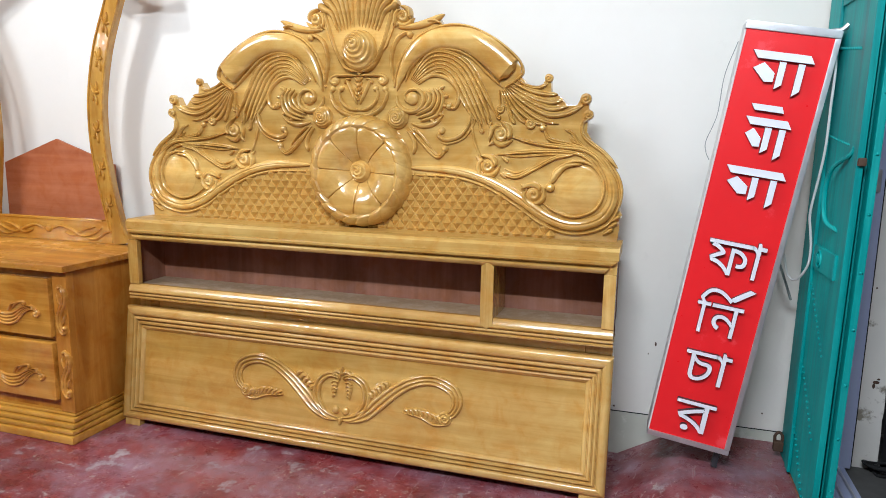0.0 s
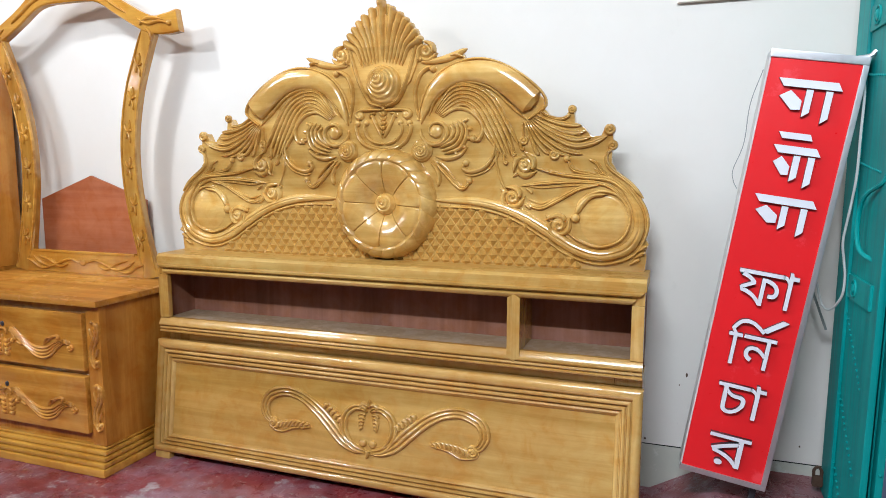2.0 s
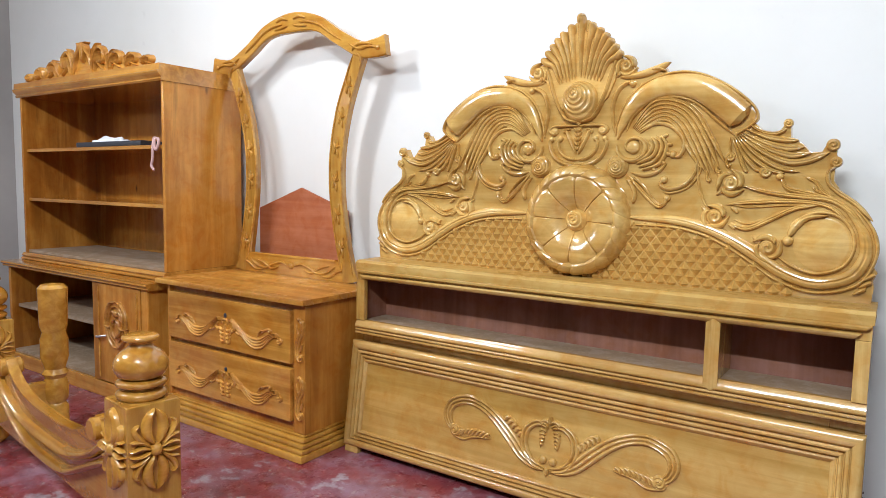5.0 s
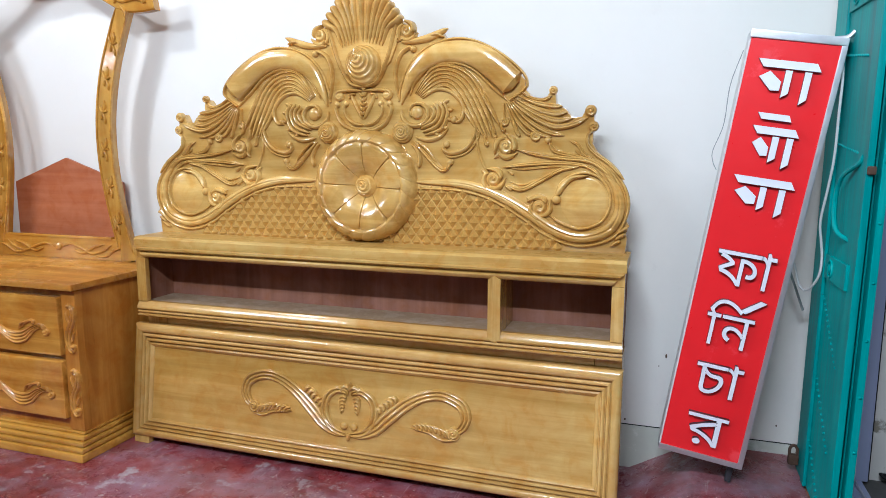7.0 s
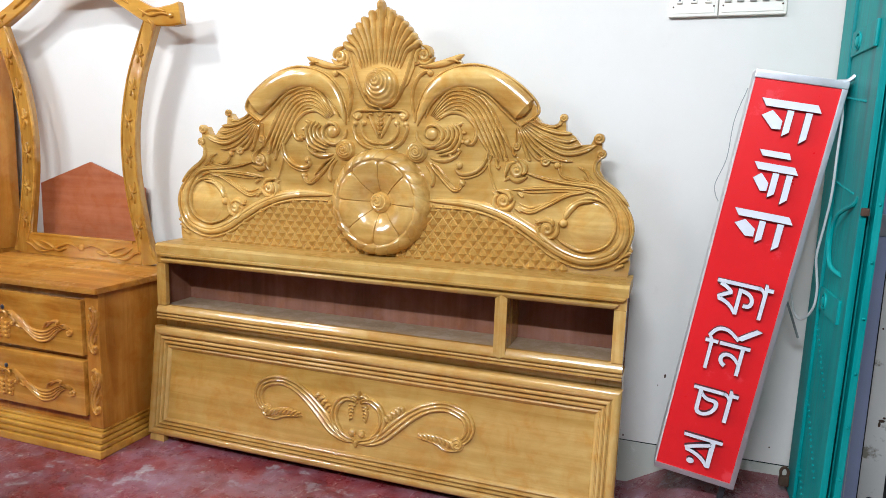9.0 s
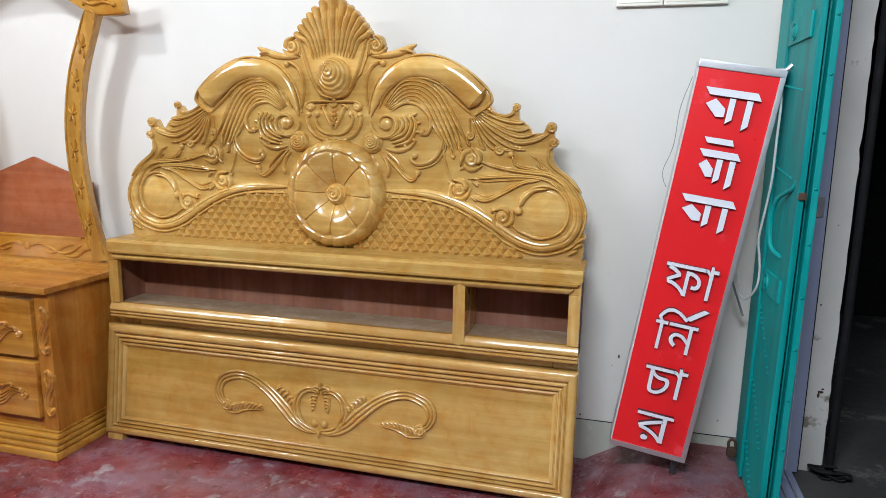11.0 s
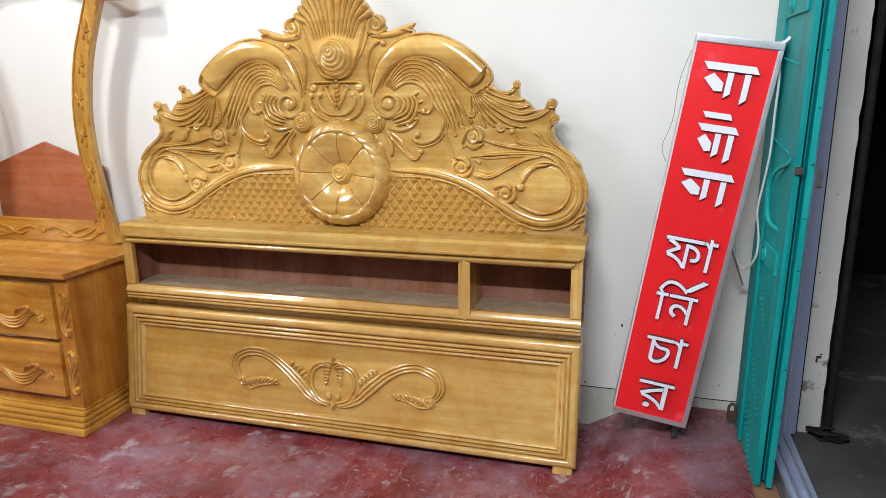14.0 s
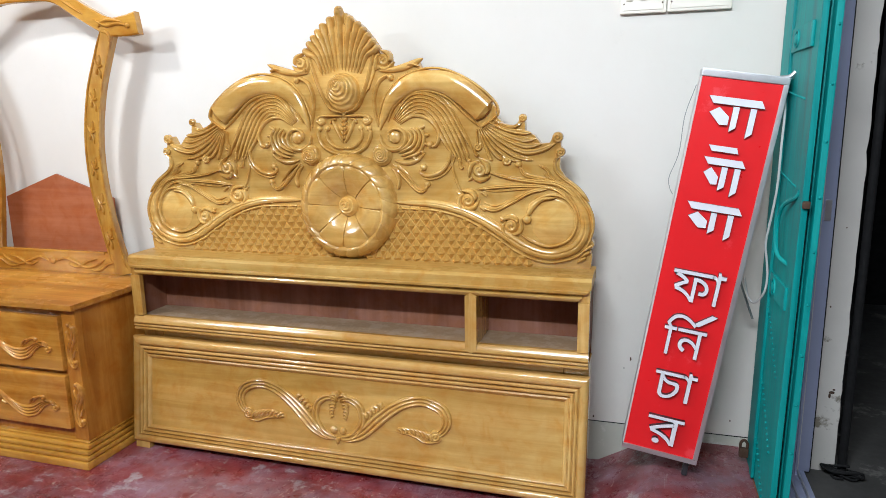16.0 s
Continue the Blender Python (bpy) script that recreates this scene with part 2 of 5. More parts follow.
def red_floor():
    m, nt, b = node_mat("red_cement")
    v = coords(nt, (1, 1, 1))
    base = ramp(nt, noise_tex(nt, v, 9.0, 12.0, 0.74), [(0.32, (0.110, 0.013, 0.015)), (0.48, (0.205, 0.028, 0.030)), (0.60, (0.250, 0.050, 0.052)), (0.72, (0.300, 0.085, 0.085))])
    veil = ramp(nt, noise_tex(nt, v, 2.4, 14.0, 0.76), [(0.45, (0, 0, 0)), (0.53, (0.30, 0.30, 0.30)), (0.64, (0.78, 0.78, 0.78))])
    c = mix(nt, veil, base, (0.325, 0.215, 0.265))
    worn = noise_tex(nt, v, 5.5, 15.0, 0.78)
    patch = ramp(nt, worn, [(0.565, (0, 0, 0)), (0.585, (0.45, 0.45, 0.45)), (0.66, (0.85, 0.85, 0.85))])
    c = mix(nt, patch, c, (0.40, 0.36, 0.365))
    bare = noise_tex(nt, coords(nt, (1.0, 1.25, 1.0)), 13.0, 13.0, 0.74, 0.15)
    c = mix(nt, ramp(nt, bare, [(0.60, (0, 0, 0)), (0.63, (0.55, 0.55, 0.55)), (0.68, (0.75, 0.75, 0.75))]), c, (0.44, 0.40, 0.36))
    fine = noise_tex(nt, v, 52.0, 8.0, 0.75)
    c = mix(nt, ramp(nt, fine, [(0.58, (0, 0, 0)), (0.62, (0.5, 0.5, 0.5))]), c, (0.34, 0.22, 0.21))
    fleck = add(nt, "ShaderNodeTexVoronoi", Scale=26.0)
    nt.links.new(coords(nt, (1.0, 1.3, 1.0)), fleck.inputs["Vector"])
    c = mix(nt, ramp(nt, fleck.outputs["Distance"], [(0.07, (0.85, 0.85, 0.85)), (0.11, (0, 0, 0))]), c, (0.58, 0.47, 0.38))
    scratch = noise_tex(nt, coords(nt, (60.0, 9.0, 14.0)), 1.0, 3.0, 0.5, 1.5)
    c = mix(nt, ramp(nt, scratch, [(0.66, (0, 0, 0)), (0.70, (0.45, 0.45, 0.45))]), c, (0.50, 0.40, 0.38))
    dark = noise_tex(nt, v, 1.7, 6.0, 0.6)
    c = mix(nt, 1.0, c, ramp(nt, dark, [(0.35, (0.66, 0.63, 0.63)), (0.6, (1.04, 1.04, 1.04))]), "MULTIPLY")
    nt.links.new(c, b.inputs["Base Color"])
    nt.links.new(ramp(nt, worn, [(0.45, (0.26,) * 3), (0.7, (0.6,) * 3)]), b.inputs["Roughness"])
    both = add(nt, "ShaderNodeMath")
    nt.links.new(worn, both.inputs[0])
    nt.links.new(fine, both.inputs[1])
    bump(nt, b, both.outputs[0], 0.35, 0.003)
    return m


WALL = wall_paint()
FLOOR = red_floor()


# ---- shape helpers ----
def thing(name, label, category, m=None, group="", kind=""):
    ob = new(name)
    ob.empty_display_size = 0.1
    if m is not None:
        ob.matrix_basis = m
    return tagged(ob, label, category, group, kind)


def weigh(me, limit=math.cos(math.radians(38))):
    """Normals weighted by area, so that broad faces stay flat beside their rounded edges."""
    round_v = [[] for _ in me.vertices]
    for p in me.polygons:
        for v in p.vertices:
            round_v[v].append((p.normal.copy(), p.area))
    out = []
    for p in me.polygons:
        for v in p.vertices:
            n = Vector((0, 0, 0))
            for other, area in round_v[v]:
                if other.dot(p.normal) > limit:
                    n += other * area
            out.append(n.normalized() if n.length > 1e-12 else p.normal.copy())
    me.normals_split_custom_set(out)


def mesh(name, bm, material, smooth=True):
    bmesh.ops.recalc_face_normals(bm, faces=bm.faces[:])
    me = bpy.data.meshes.new(name)
    bm.to_mesh(me)
    bm.free()
    me.materials.append(material)
    if smooth:
        me.shade_smooth()
        me.set_sharp_from_angle(angle=radians(38))
        if len(me.polygons) < 700:
            weigh(me)
    return me


def part(name, bm, material, parent=None, label="", smooth=True):
    ob = new(name, mesh(name, bm, material, smooth))
    ob.parent = parent
    return tagged(ob, label)


def structure(name, bm, material, label, category):
    return tagged(part(name, bm, material), label, category, kind="structure")


def box(x0, x1, y0, y1, z0, z1, bevel=0.0, bm=None):
    own = bmesh.new()
    bmesh.ops.create_cube(own, size=1.0)
    for v in own.verts:
        v.co = Vector(((x0 + x1) / 2 + v.co.x * (x1 - x0), (y0 + y1) / 2 + v.co.y * (y1 - y0), (z0 + z1) / 2 + v.co.z * (z1 - z0)))
    if bevel:
        bmesh.ops.bevel(own, geom=own.edges[:], offset=bevel, segments=2, affect="EDGES", profile=0.6)
    if bm is None:
        return own
    return merge(bm, own)


def merge(bm, other):
    me = bpy.data.meshes.new("tmp")
    other.to_mesh(me)
    other.free()
    bm.from_mesh(me)
    bpy.data.meshes.remove(me)
    return bm


def smooth_path(pts, n):
    """n points of a smooth curve through pts."""
    p = [np.array(q, float) for q in pts]
    p = [2 * p[0] - p[1], *p, 2 * p[-1] - p[-2]]
    out = []
    for i in range(n):
        s = i / (n - 1) * (len(p) - 3)
        k = min(int(s), len(p) - 4)
        u = s - k
        a, b, c, d = p[k:k + 4]
        out.append(0.5 * (2 * b + (c - a) * u + (2 * a - 5 * b + 4 * c - d) * u * u + (3 * b - a - 3 * c + d) * u ** 3))
    return out


def sweep(bm, pts, widths, h, y=0.0, n=0, flip=1, cx=0.0, flat=0.0, back=0.006, ends=True, rows=6, groove=0.0):
    """A raised, rounded stroke in the x-z plane that stands h out of the plane y, towards -y."""
    n = n or max(8, 5 * len(pts))
    path = smooth_path(pts, n)
    wide = smooth_path([(w, 0) for w in widths], n) if len(widths) > 1 else [(widths[0], 0)] * n
    heights = h if isinstance(h, (list, tuple)) else (h, h)
    rings = []
    for i, p in enumerate(path):
        t = path[min(i + 1, n - 1)] - path[max(i - 1, 0)]
        t = t / (np.linalg.norm(t) + 1e-9)
        s = i / (n - 1)
        end = min(1.0, math.sqrt(max(0.0, min(s, 1 - s)) * 7) + 0.12) if ends else 1.0
        if ends == "start":
            end = min(1.0, math.sqrt(s * 7) + 0.12) * min(1.0, math.sqrt(max(0.0, 1 - s) * 45) + 0.45)
        w = max(0.0012, wide[i][0] * 0.5 * end)
        hh = (heights[0] + (heights[-1] - heights[0]) * s) * (0.35 + 0.65 * end)
        ring = []
        for k in range(rows + 1):
            a = math.pi * k / rows
            off, up = math.cos(a) * w, math.sin(a) ** (1.0 - flat) * hh
            if groove and k == rows // 2:
                up *= 1 - groove * min(1.0, 5 * s, 5 * (1 - s))
            if k in (0, rows):
                up = -back
            ring.append(bm.verts.new((cx + flip * (p[0] - t[1] * off), y - up, p[1] + t[0] * off)))
        rings.append(ring)
    for a, b in zip(rings, rings[1:]):
        for k in range(rows):
            bm.faces.new((a[k], a[k + 1], b[k + 1], b[k]))
    for ring in (rings[0], rings[-1]):
        bm.faces.new(ring)
    return bm


def reed(bm, pts, widths, ribs, h, y, n=40, flip=1, cx=0.0, bed=0.0):
    """A carved band of parallel round ribs that follow pts."""
    path = smooth_path(pts, n)
    wide = smooth_path([(w, 0) for w in widths], n)
    if bed:
        sweep(bm, path, [w[0] for w in wide], bed, y, n=n, flip=flip, cx=cx, flat=0.6)
    for r in range(ribs):
        k = (r + 0.5) / ribs - 0.5
        line = []
        for i, p in enumerate(path):
            t = path[min(i + 1, n - 1)] - path[max(i - 1, 0)]
            t = t / (np.linalg.norm(t) + 1e-9)
            line.append((p[0] - t[1] * k * wide[i][0], p[1] + t[0] * k * wide[i][0]))
        sweep(bm, line, [max(0.003, w[0] / ribs * 1.04) for w in wide], h, y, n=n, flip=flip, cx=cx)
    return bm


def dome(bm, cx, cz, rx, rz, h, y, turns=0.0, groove=0.0, nr=9, na=32, ox=0.0, oz=0.0, power=0.5, seed=0.0):
    """A raised boss, with a spiral cut into it where turns is given."""
    top = bm.verts.new((cx + ox, y - h, cz + oz))
    last = None
    for i in range(1, nr + 1):
        r = i / nr
        ring = []
        for k in range(na):
            a = 2 * math.pi * k / na
            up = h * max(0.0, 1 - r * r) ** power
            if turns:
                up -= groove * (0.5 + 0.5 * math.cos(2 * math.pi * (r * turns) - a + seed)) * (1 - r ** 6)
            if i == nr:
                up = -0.006
            ring.append(bm.verts.new((cx + ox * (1 - r) + rx * r * math.cos(a), y - up, cz + oz * (1 - r) + rz * r * math.sin(a))))
        for k in range(na):
            if last is None:
                bm.faces.new((top, ring[k], ring[(k + 1) % na]))
            else:
                bm.faces.new((last[k], ring[k], ring[(k + 1) % na], last[(k + 1) % na]))
        last = ring
    return bm


def slab(pts, y0, y1, bevel=0.0, seg=2):
    """A flat board of the outline pts (x, z), from y0 (front) to y1."""
    bm = bmesh.new()
    front = [bm.verts.new((x, y0, z)) for x, z in pts]
    f = bm.faces.new(front)
    got = bmesh.ops.extrude_face_region(bm, geom=[f])
    for v in got["geom"]:
        if isinstance(v, bmesh.types.BMVert):
            v.co.y = y1
    if bevel:
        edges = [e for e in bm.edges if all(abs(v.co.y - y0) < 1e-6 for v in e.verts)]
        bmesh.ops.bevel(bm, geom=edges, offset=bevel, segments=seg, affect="EDGES", profile=0.6)
    bmesh.ops.triangulate(bm, faces=[g for g in bm.faces if len(g.verts) > 6])
    return bm


def moulding(prof, p0, p1, inward, out, m0=0.0, m1=0.0):
    """A moulded rail from p0 to p1. prof: (distance inward, height out). m0, m1: mitres (1: 45 degrees inwards)."""
    bm = bmesh.new()
    p0, p1, inward, out = Vector(p0), Vector(p1), Vector(inward), Vector(out)
    along = (p1 - p0).normalized()
    a = [bm.verts.new(p0 + inward * d + out * h + along * d * m0) for d, h in prof]
    b = [bm.verts.new(p1 + inward * d + out * h - along * d * m1) for d, h in prof]
    n = len(prof)
    for k in range(n):
        bm.faces.new((a[k], a[(k + 1) % n], b[(k + 1) % n], b[k]))
    bm.faces.new(a)
    bm.faces.new(b)
    return bm


def lathe(prof, cx, cy, na=28):
    """A turned piece round the upright through (cx, cy). prof: (radius, z)."""
    bm = bmesh.new()
    rings = [[bm.verts.new((cx + r * math.cos(2 * math.pi * k / na), cy + r * math.sin(2 * math.pi * k / na), z)) for k in range(na)] for r, z in prof]
    for a, b in zip(rings, rings[1:]):
        for k in range(na):
            bm.faces.new((a[k], a[(k + 1) % na], b[(k + 1) % na], b[k]))
    bm.faces.new(rings[0])
    bm.faces.new(rings[-1])
    return bm


def pipe(bm, pts, r, n=0, na=8):
    """A round bar or cable along pts (x, y, z)."""
    n = n or 6 * len(pts)
    path = [Vector(p) for p in smooth_path(pts, n)]
    rings = []
    for i, p in enumerate(path):
        t = (path[min(i + 1, n - 1)] - path[max(i - 1, 0)]).normalized()
        u = t.cross(Vector((0.13, 0.91, 0.37))).normalized()
        v = t.cross(u)
        rings.append([bm.verts.new(p + (u * math.cos(2 * math.pi * k / na) + v * math.sin(2 * math.pi * k / na)) * r) for k in range(na)])
    for a, b in zip(rings, rings[1:]):
        for k in range(na):
            bm.faces.new((a[k], a[(k + 1) % na], b[(k + 1) % na], b[k]))
    bm.faces.new(rings[0])
    bm.faces.new(rings[-1])
    return bm


# ---- the room ----
WY = 2.2          # face of the long wall
RAMP0, RAMP1, SILL = 0.965, 1.25, 0.135
bm = bmesh.new()
nx, ny = 60, 48
grid = []
for i in range(nx + 1):
    x = -5.0 + 6.545 * i / nx
    row = []
    for j in range(ny + 1):
        y = -4.0 + (WY + 4.0) * j / ny
        u = min(1.0, max(0.0, (x - RAMP0) / (RAMP1 - RAMP0)))
        row.append(bm.verts.new((x, y, SILL * u * u * (3 - 2 * u))))
    grid.append(row)
for i in range(nx):
    for j in range(ny):
        bm.faces.new((grid[i][j], grid[i + 1][j], grid[i + 1][j + 1], grid[i][j + 1]))
structure("floor", bm, FLOOR, "worn red oxide cement floor, scuffed, rising towards the door", "floor")
structure("wall_north_recess", box(-5.0, -1.575, WY + 0.012, WY + 0.15, -0.02, 3.1), WALL, "white wall set back slightly behind the dressing table", "wall")
structure("wall_north", box(-1.575, 1.62, WY, WY + 0.15, -0.02, 3.1, 0.002), WALL, "white distempered plaster wall with small marks", "wall")
# the west, south and east walls and the ceiling are unseen additions
structure("wall_west", box(-5.15, -5.0, -4.0, WY + 0.15, -0.02, 3.1), SHOP_WALL, "unseen added wall in dull brown, toned to limit bounced light", "wall")
structure("wall_south", box(-5.15, 1.83, -4.15, -4.0, -0.02, 3.1), SHOP_WALL, "unseen added wall in dull brown, toned to limit bounced light", "wall")
structure("wall_east", box(1.62, 1.83, -4.0, 0.75, -0.02, 3.1), SHOP_WALL, "unseen added wall in dull brown, toned to limit bounced light", "wall")
ragged = [(1.838 + 0.004 * noise.noise(Vector((0, 0, 7.0 * z))) + 0.005 * noise.noise(Vector((3, 0, 31.0 * z))), z) for z in np.linspace(3.1, -0.02, 90)]
structure("wall_jamb", slab([(1.62, -0.02), (1.62, 3.1)] + ragged, 2.107, WY + 0.15, 0.003), PLASTER, "bare grey plaster door jamb with stains", "wall")
structure("wall_lintel", box(1.62, 1.84, 0.75, 2.107, 2.25, 3.1), PLASTER, "plaster over the door opening", "wall")
structure("ceiling", box(-5.15, 1.83, -4.15, WY + 0.15, 3.1, 3.2), CEILING, "unseen added ceiling in off-white, toned to set bounced light", "ceiling")
structure("baseboard", box(-5.0, 1.62, WY - 0.006, WY, -0.02, 0.172, 0.002), SKIRT, "grey-green painted cement skirting with a crack along its top", "skirting")
structure("trim", box(-5.0, 1.62, WY - 0.002, WY, 0.172, 0.1755), BLACK, "dark crack above the skirting", "trim")
structure("trim_edge", box(1.545, 1.62, -4.0, WY, -0.02, SILL - 0.004, 0.004), ORANGE_EDGE, "bare clay-coloured floor edge beside the door", "trim")
structure("pavement", box(1.62, 6.0, -4.0, 6.0, -0.02, SILL - 0.012), CONCRETE, "worn grey concrete floor outside the door", "floor")
# added backdrops close off the outside, their darkness put into the colour
structure("wall_outside", box(4.2, 4.35, -4.0, 6.0, -0.02, 3.2), OUT_DARK, "added near-black backdrop for the darkness far outside the door", "wall")
structure("wall_outside_north", box(1.83, 4.35, 4.6, 4.75, -0.02, 3.2), OUT_DARK, "added near-black backdrop that keeps the doorway dark", "wall")
structure("wall_outside_south", box(1.83, 4.35, -4.15, -4.0, -0.02, 3.2), OUT_DARK, "added near-black backdrop that keeps the doorway dark", "wall")
structure("ceiling_outside", box(1.83, 4.35, -4.15, 4.75, 3.1, 3.25), OUT_DARK, "added unseen near-black roof that keeps the doorway dark", "ceiling")

# ---- headboard ----
CX = 0.006
YP = 2.005        # face of the carved board
headboard = thing("headboard", "golden varnished wooden bed headboard with carved arched crest and shelf", "headboard", pose(-0.003, 0, 0.017))

half = [(0.957, 0.833), (0.962, 0.885), (0.958, 0.905), (0.968, 0.93), (0.956, 0.95), (0.962, 0.99), (0.958, 1.04), (0.938, 1.09), (0.903, 1.135),
        (0.862, 1.168), (0.838, 1.205), (0.838, 1.24), (0.852, 1.258), (0.84, 1.285), (0.842, 1.318), (0.815, 1.325), (0.80, 1.295), (0.768, 1.293),
        (0.745, 1.322), (0.712, 1.338), (0.708, 1.385), (0.692, 1.382), (0.675, 1.358), (0.63, 1.364), (0.603, 1.392), (0.606, 1.418), (0.575, 1.458),
        (0.508, 1.511), (0.417, 1.555), (0.345, 1.563), (0.318, 1.572), (0.305, 1.594), (0.255, 1.578), (0.20, 1.576), (0.196, 1.612), (0.163, 1.622),
        (0.148, 1.655), (0.128, 1.684), (0.106, 1.712), (0.084, 1.736), (0.05, 1.76), (0.02, 1.785)]
outline = [(CX + x, z) for x, z in half] + [(CX - x, z) for x, z in reversed(half)]
carved = part("carved_panel", slab(outline, YP, YP + 0.036, 0.004), TEAK, headboard, "arched carved wooden board")


def both(name, build, label=""):
    for side in (1, -1):
        bm = bmesh.new()
        build(bm, side)
        part(name, bm, TEAK, carved, label)


def each(name, strokes, label=""):
    """One part for each stroke, on both sides. A stroke: points, widths, height."""
    for pts, widths, h in strokes:
        for side in (1, -1):
            part(name, sweep(bmesh.new(), pts, widths, h, YP, flip=side, cx=CX, n=28, rows=8, groove=0.22), TEAK, carved, label)


def bosses(name, balls, turns=1.7, groove=0.006):
    for x, z, r in balls:
        for side in (1, -1):
            part(name, dome(bmesh.new(), CX + side * x, z, r, r, r * 1.25, YP, turns, groove, nr=14, na=26, power=0.32), TEAK, carved)


def stroke(bm, side, pts, widths, h, y=YP, **kw):
    return sweep(bm, pts, widths, h, y, flip=side, cx=CX, **kw)


# the two horns that arch over the fluted fans
both("horn", lambda bm, s: stroke(bm, s, [(0.150, 1.345), (0.168, 1.40), (0.212, 1.473), (0.283, 1.517), (0.351, 1.526), (0.426, 1.512), (0.497, 1.468), (0.572, 1.402)],
                                  [0.012, 0.032, 0.058, 0.072, 0.076, 0.086, 0.094, 0.094], (0.03, 0.046), n=48, flat=0.45, rows=12, ends="start"))
both("horn_edge", lambda bm, s: stroke(bm, s, [(0.139, 1.36), (0.148, 1.41), (0.178, 1.48), (0.24, 1.54), (0.335, 1.569), (0.42, 1.561), (0.512, 1.517), (0.588, 1.455), (0.612, 1.412), (0.600, 1.388), (0.552, 1.354)],
                                       [0.010], 0.016, n=56, ends=False))
both("horn_edge", lambda bm, s: stroke(bm, s, [(0.545, 1.352), (0.487, 1.402), (0.418, 1.463), (0.341, 1.488), (0.263, 1.475), (0.206, 1.427), (0.181, 1.375)], [0.012], 0.02, n=36))


blades = []
for k in range(6):
    f = k / 5
    blades.append(([(0.203 + 0.02 * f, 1.385 - 0.014 * f), (0.272 + 0.006 * f, 1.470 - 0.068 * f), (0.350 - 0.03 * f, 1.474 - 0.062 * f), (0.420 - 0.06 * f, 1.432 - 0.05 * f),
                    (0.474 - 0.077 * f, 1.345 - 0.03 * f), (0.520 - 0.075 * f, 1.262 - 0.02 * f - 0.03 * math.sin(math.pi * f))], [0.008, 0.015, 0.017, 0.018, 0.018, 0.014], 0.028 - 0.002 * k))
for x, z in ((0.527, 1.256), (0.497, 1.236), (0.468, 1.208)):
    blades.append(([(x - 0.004, z + 0.03), (x, z), (x + 0.012, z - 0.008)], [0.012, 0.016], 0.022))
each("fan_rib", blades)


def c_scroll(bm, s):
    stroke(bm, s, [(0.230, 1.366), (0.280, 1.397), (0.330, 1.392), (0.369, 1.362), (0.386, 1.326), (0.374, 1.288), (0.348, 1.282)], [0.010, 0.016, 0.018, 0.016], 0.018, n=30)
    dome(bm, CX + s * 0.350, 1.290, 0.014, 0.014, 0.022, YP)
    stroke(bm, s, [(0.434, 1.30), (0.428, 1.236), (0.394, 1.189), (0.344, 1.172), (0.313, 1.184), (0.318, 1.205)], [0.008, 0.014, 0.019, 0.018, 0.012], 0.02, n=30)
    stroke(bm, s, [(0.445, 1.26), (0.441, 1.225), (0.405, 1.178), (0.350, 1.158), (0.318, 1.163)], [0.006, 0.009, 0.010], 0.012, n=26)
    dome(bm, CX + s * 0.323, 1.204, 0.014, 0.014, 0.022, YP)
    stroke(bm, s, [(0.434, 1.295), (0.437, 1.208), (0.458, 1.135), (0.482, 1.10)], [0.010, 0.011, 0.009], 0.012)


both("c_scroll", c_scroll)


def volute(bm, s):
    cx, cz = 0.209, 1.318
    pts = []
    for k in range(26):
        a = math.pi * 0.95 + k * 0.30
        r = 0.062 - 0.0017 * k
        pts.append((cx + r * math.cos(a), cz + 0.92 * r * math.sin(a)))
    stroke(bm, s, pts, [0.020, 0.016, 0.012], 0.024, n=70)
    dome(bm, CX + s * cx, cz, 0.026, 0.026, 0.024, YP, power=0.45)
    for pts in ([(0.262, 1.342), (0.277, 1.317), (0.255, 1.283), (0.217, 1.266)], [(0.272, 1.352), (0.293, 1.325), (0.280, 1.286), (0.222, 1.258)],
                [(0.289, 1.357), (0.311, 1.320), (0.288, 1.270), (0.230, 1.247)], [(0.306, 1.358), (0.327, 1.318), (0.305, 1.260), (0.240, 1.236)]):
        stroke(bm, s, pts, [0.010, 0.017, 0.012], 0.022, n=22)
    for x, z, dx, dz in ((0.322, 1.356, 0.016, 0.010), (0.336, 1.325, 0.018, 0.0), (0.333, 1.292, 0.016, -0.008), (0.318, 1.262, 0.014, -0.012), (0.288, 1.238, 0.012, -0.014)):
        stroke(bm, s, [(x - dx, z - dz), (x, z), (x + dx * 0.6, z + dz * 0.2)], [0.010, 0.016, 0.008], 0.018)
    stroke(bm, s, [(0.330, 1.260), (0.300, 1.232), (0.255, 1.220), (0.205, 1.228)], [0.006, 0.017, 0.021, 0.010], 0.018, n=20)


both("volute", volute)
both("rosette_bud", lambda bm, s: dome(bm, CX + s * 0.153, 1.249, 0.043, 0.043, 0.045, YP, 4.4, 0.0048, nr=30, na=40, power=0.6, seed=s), "spiral carved bud")


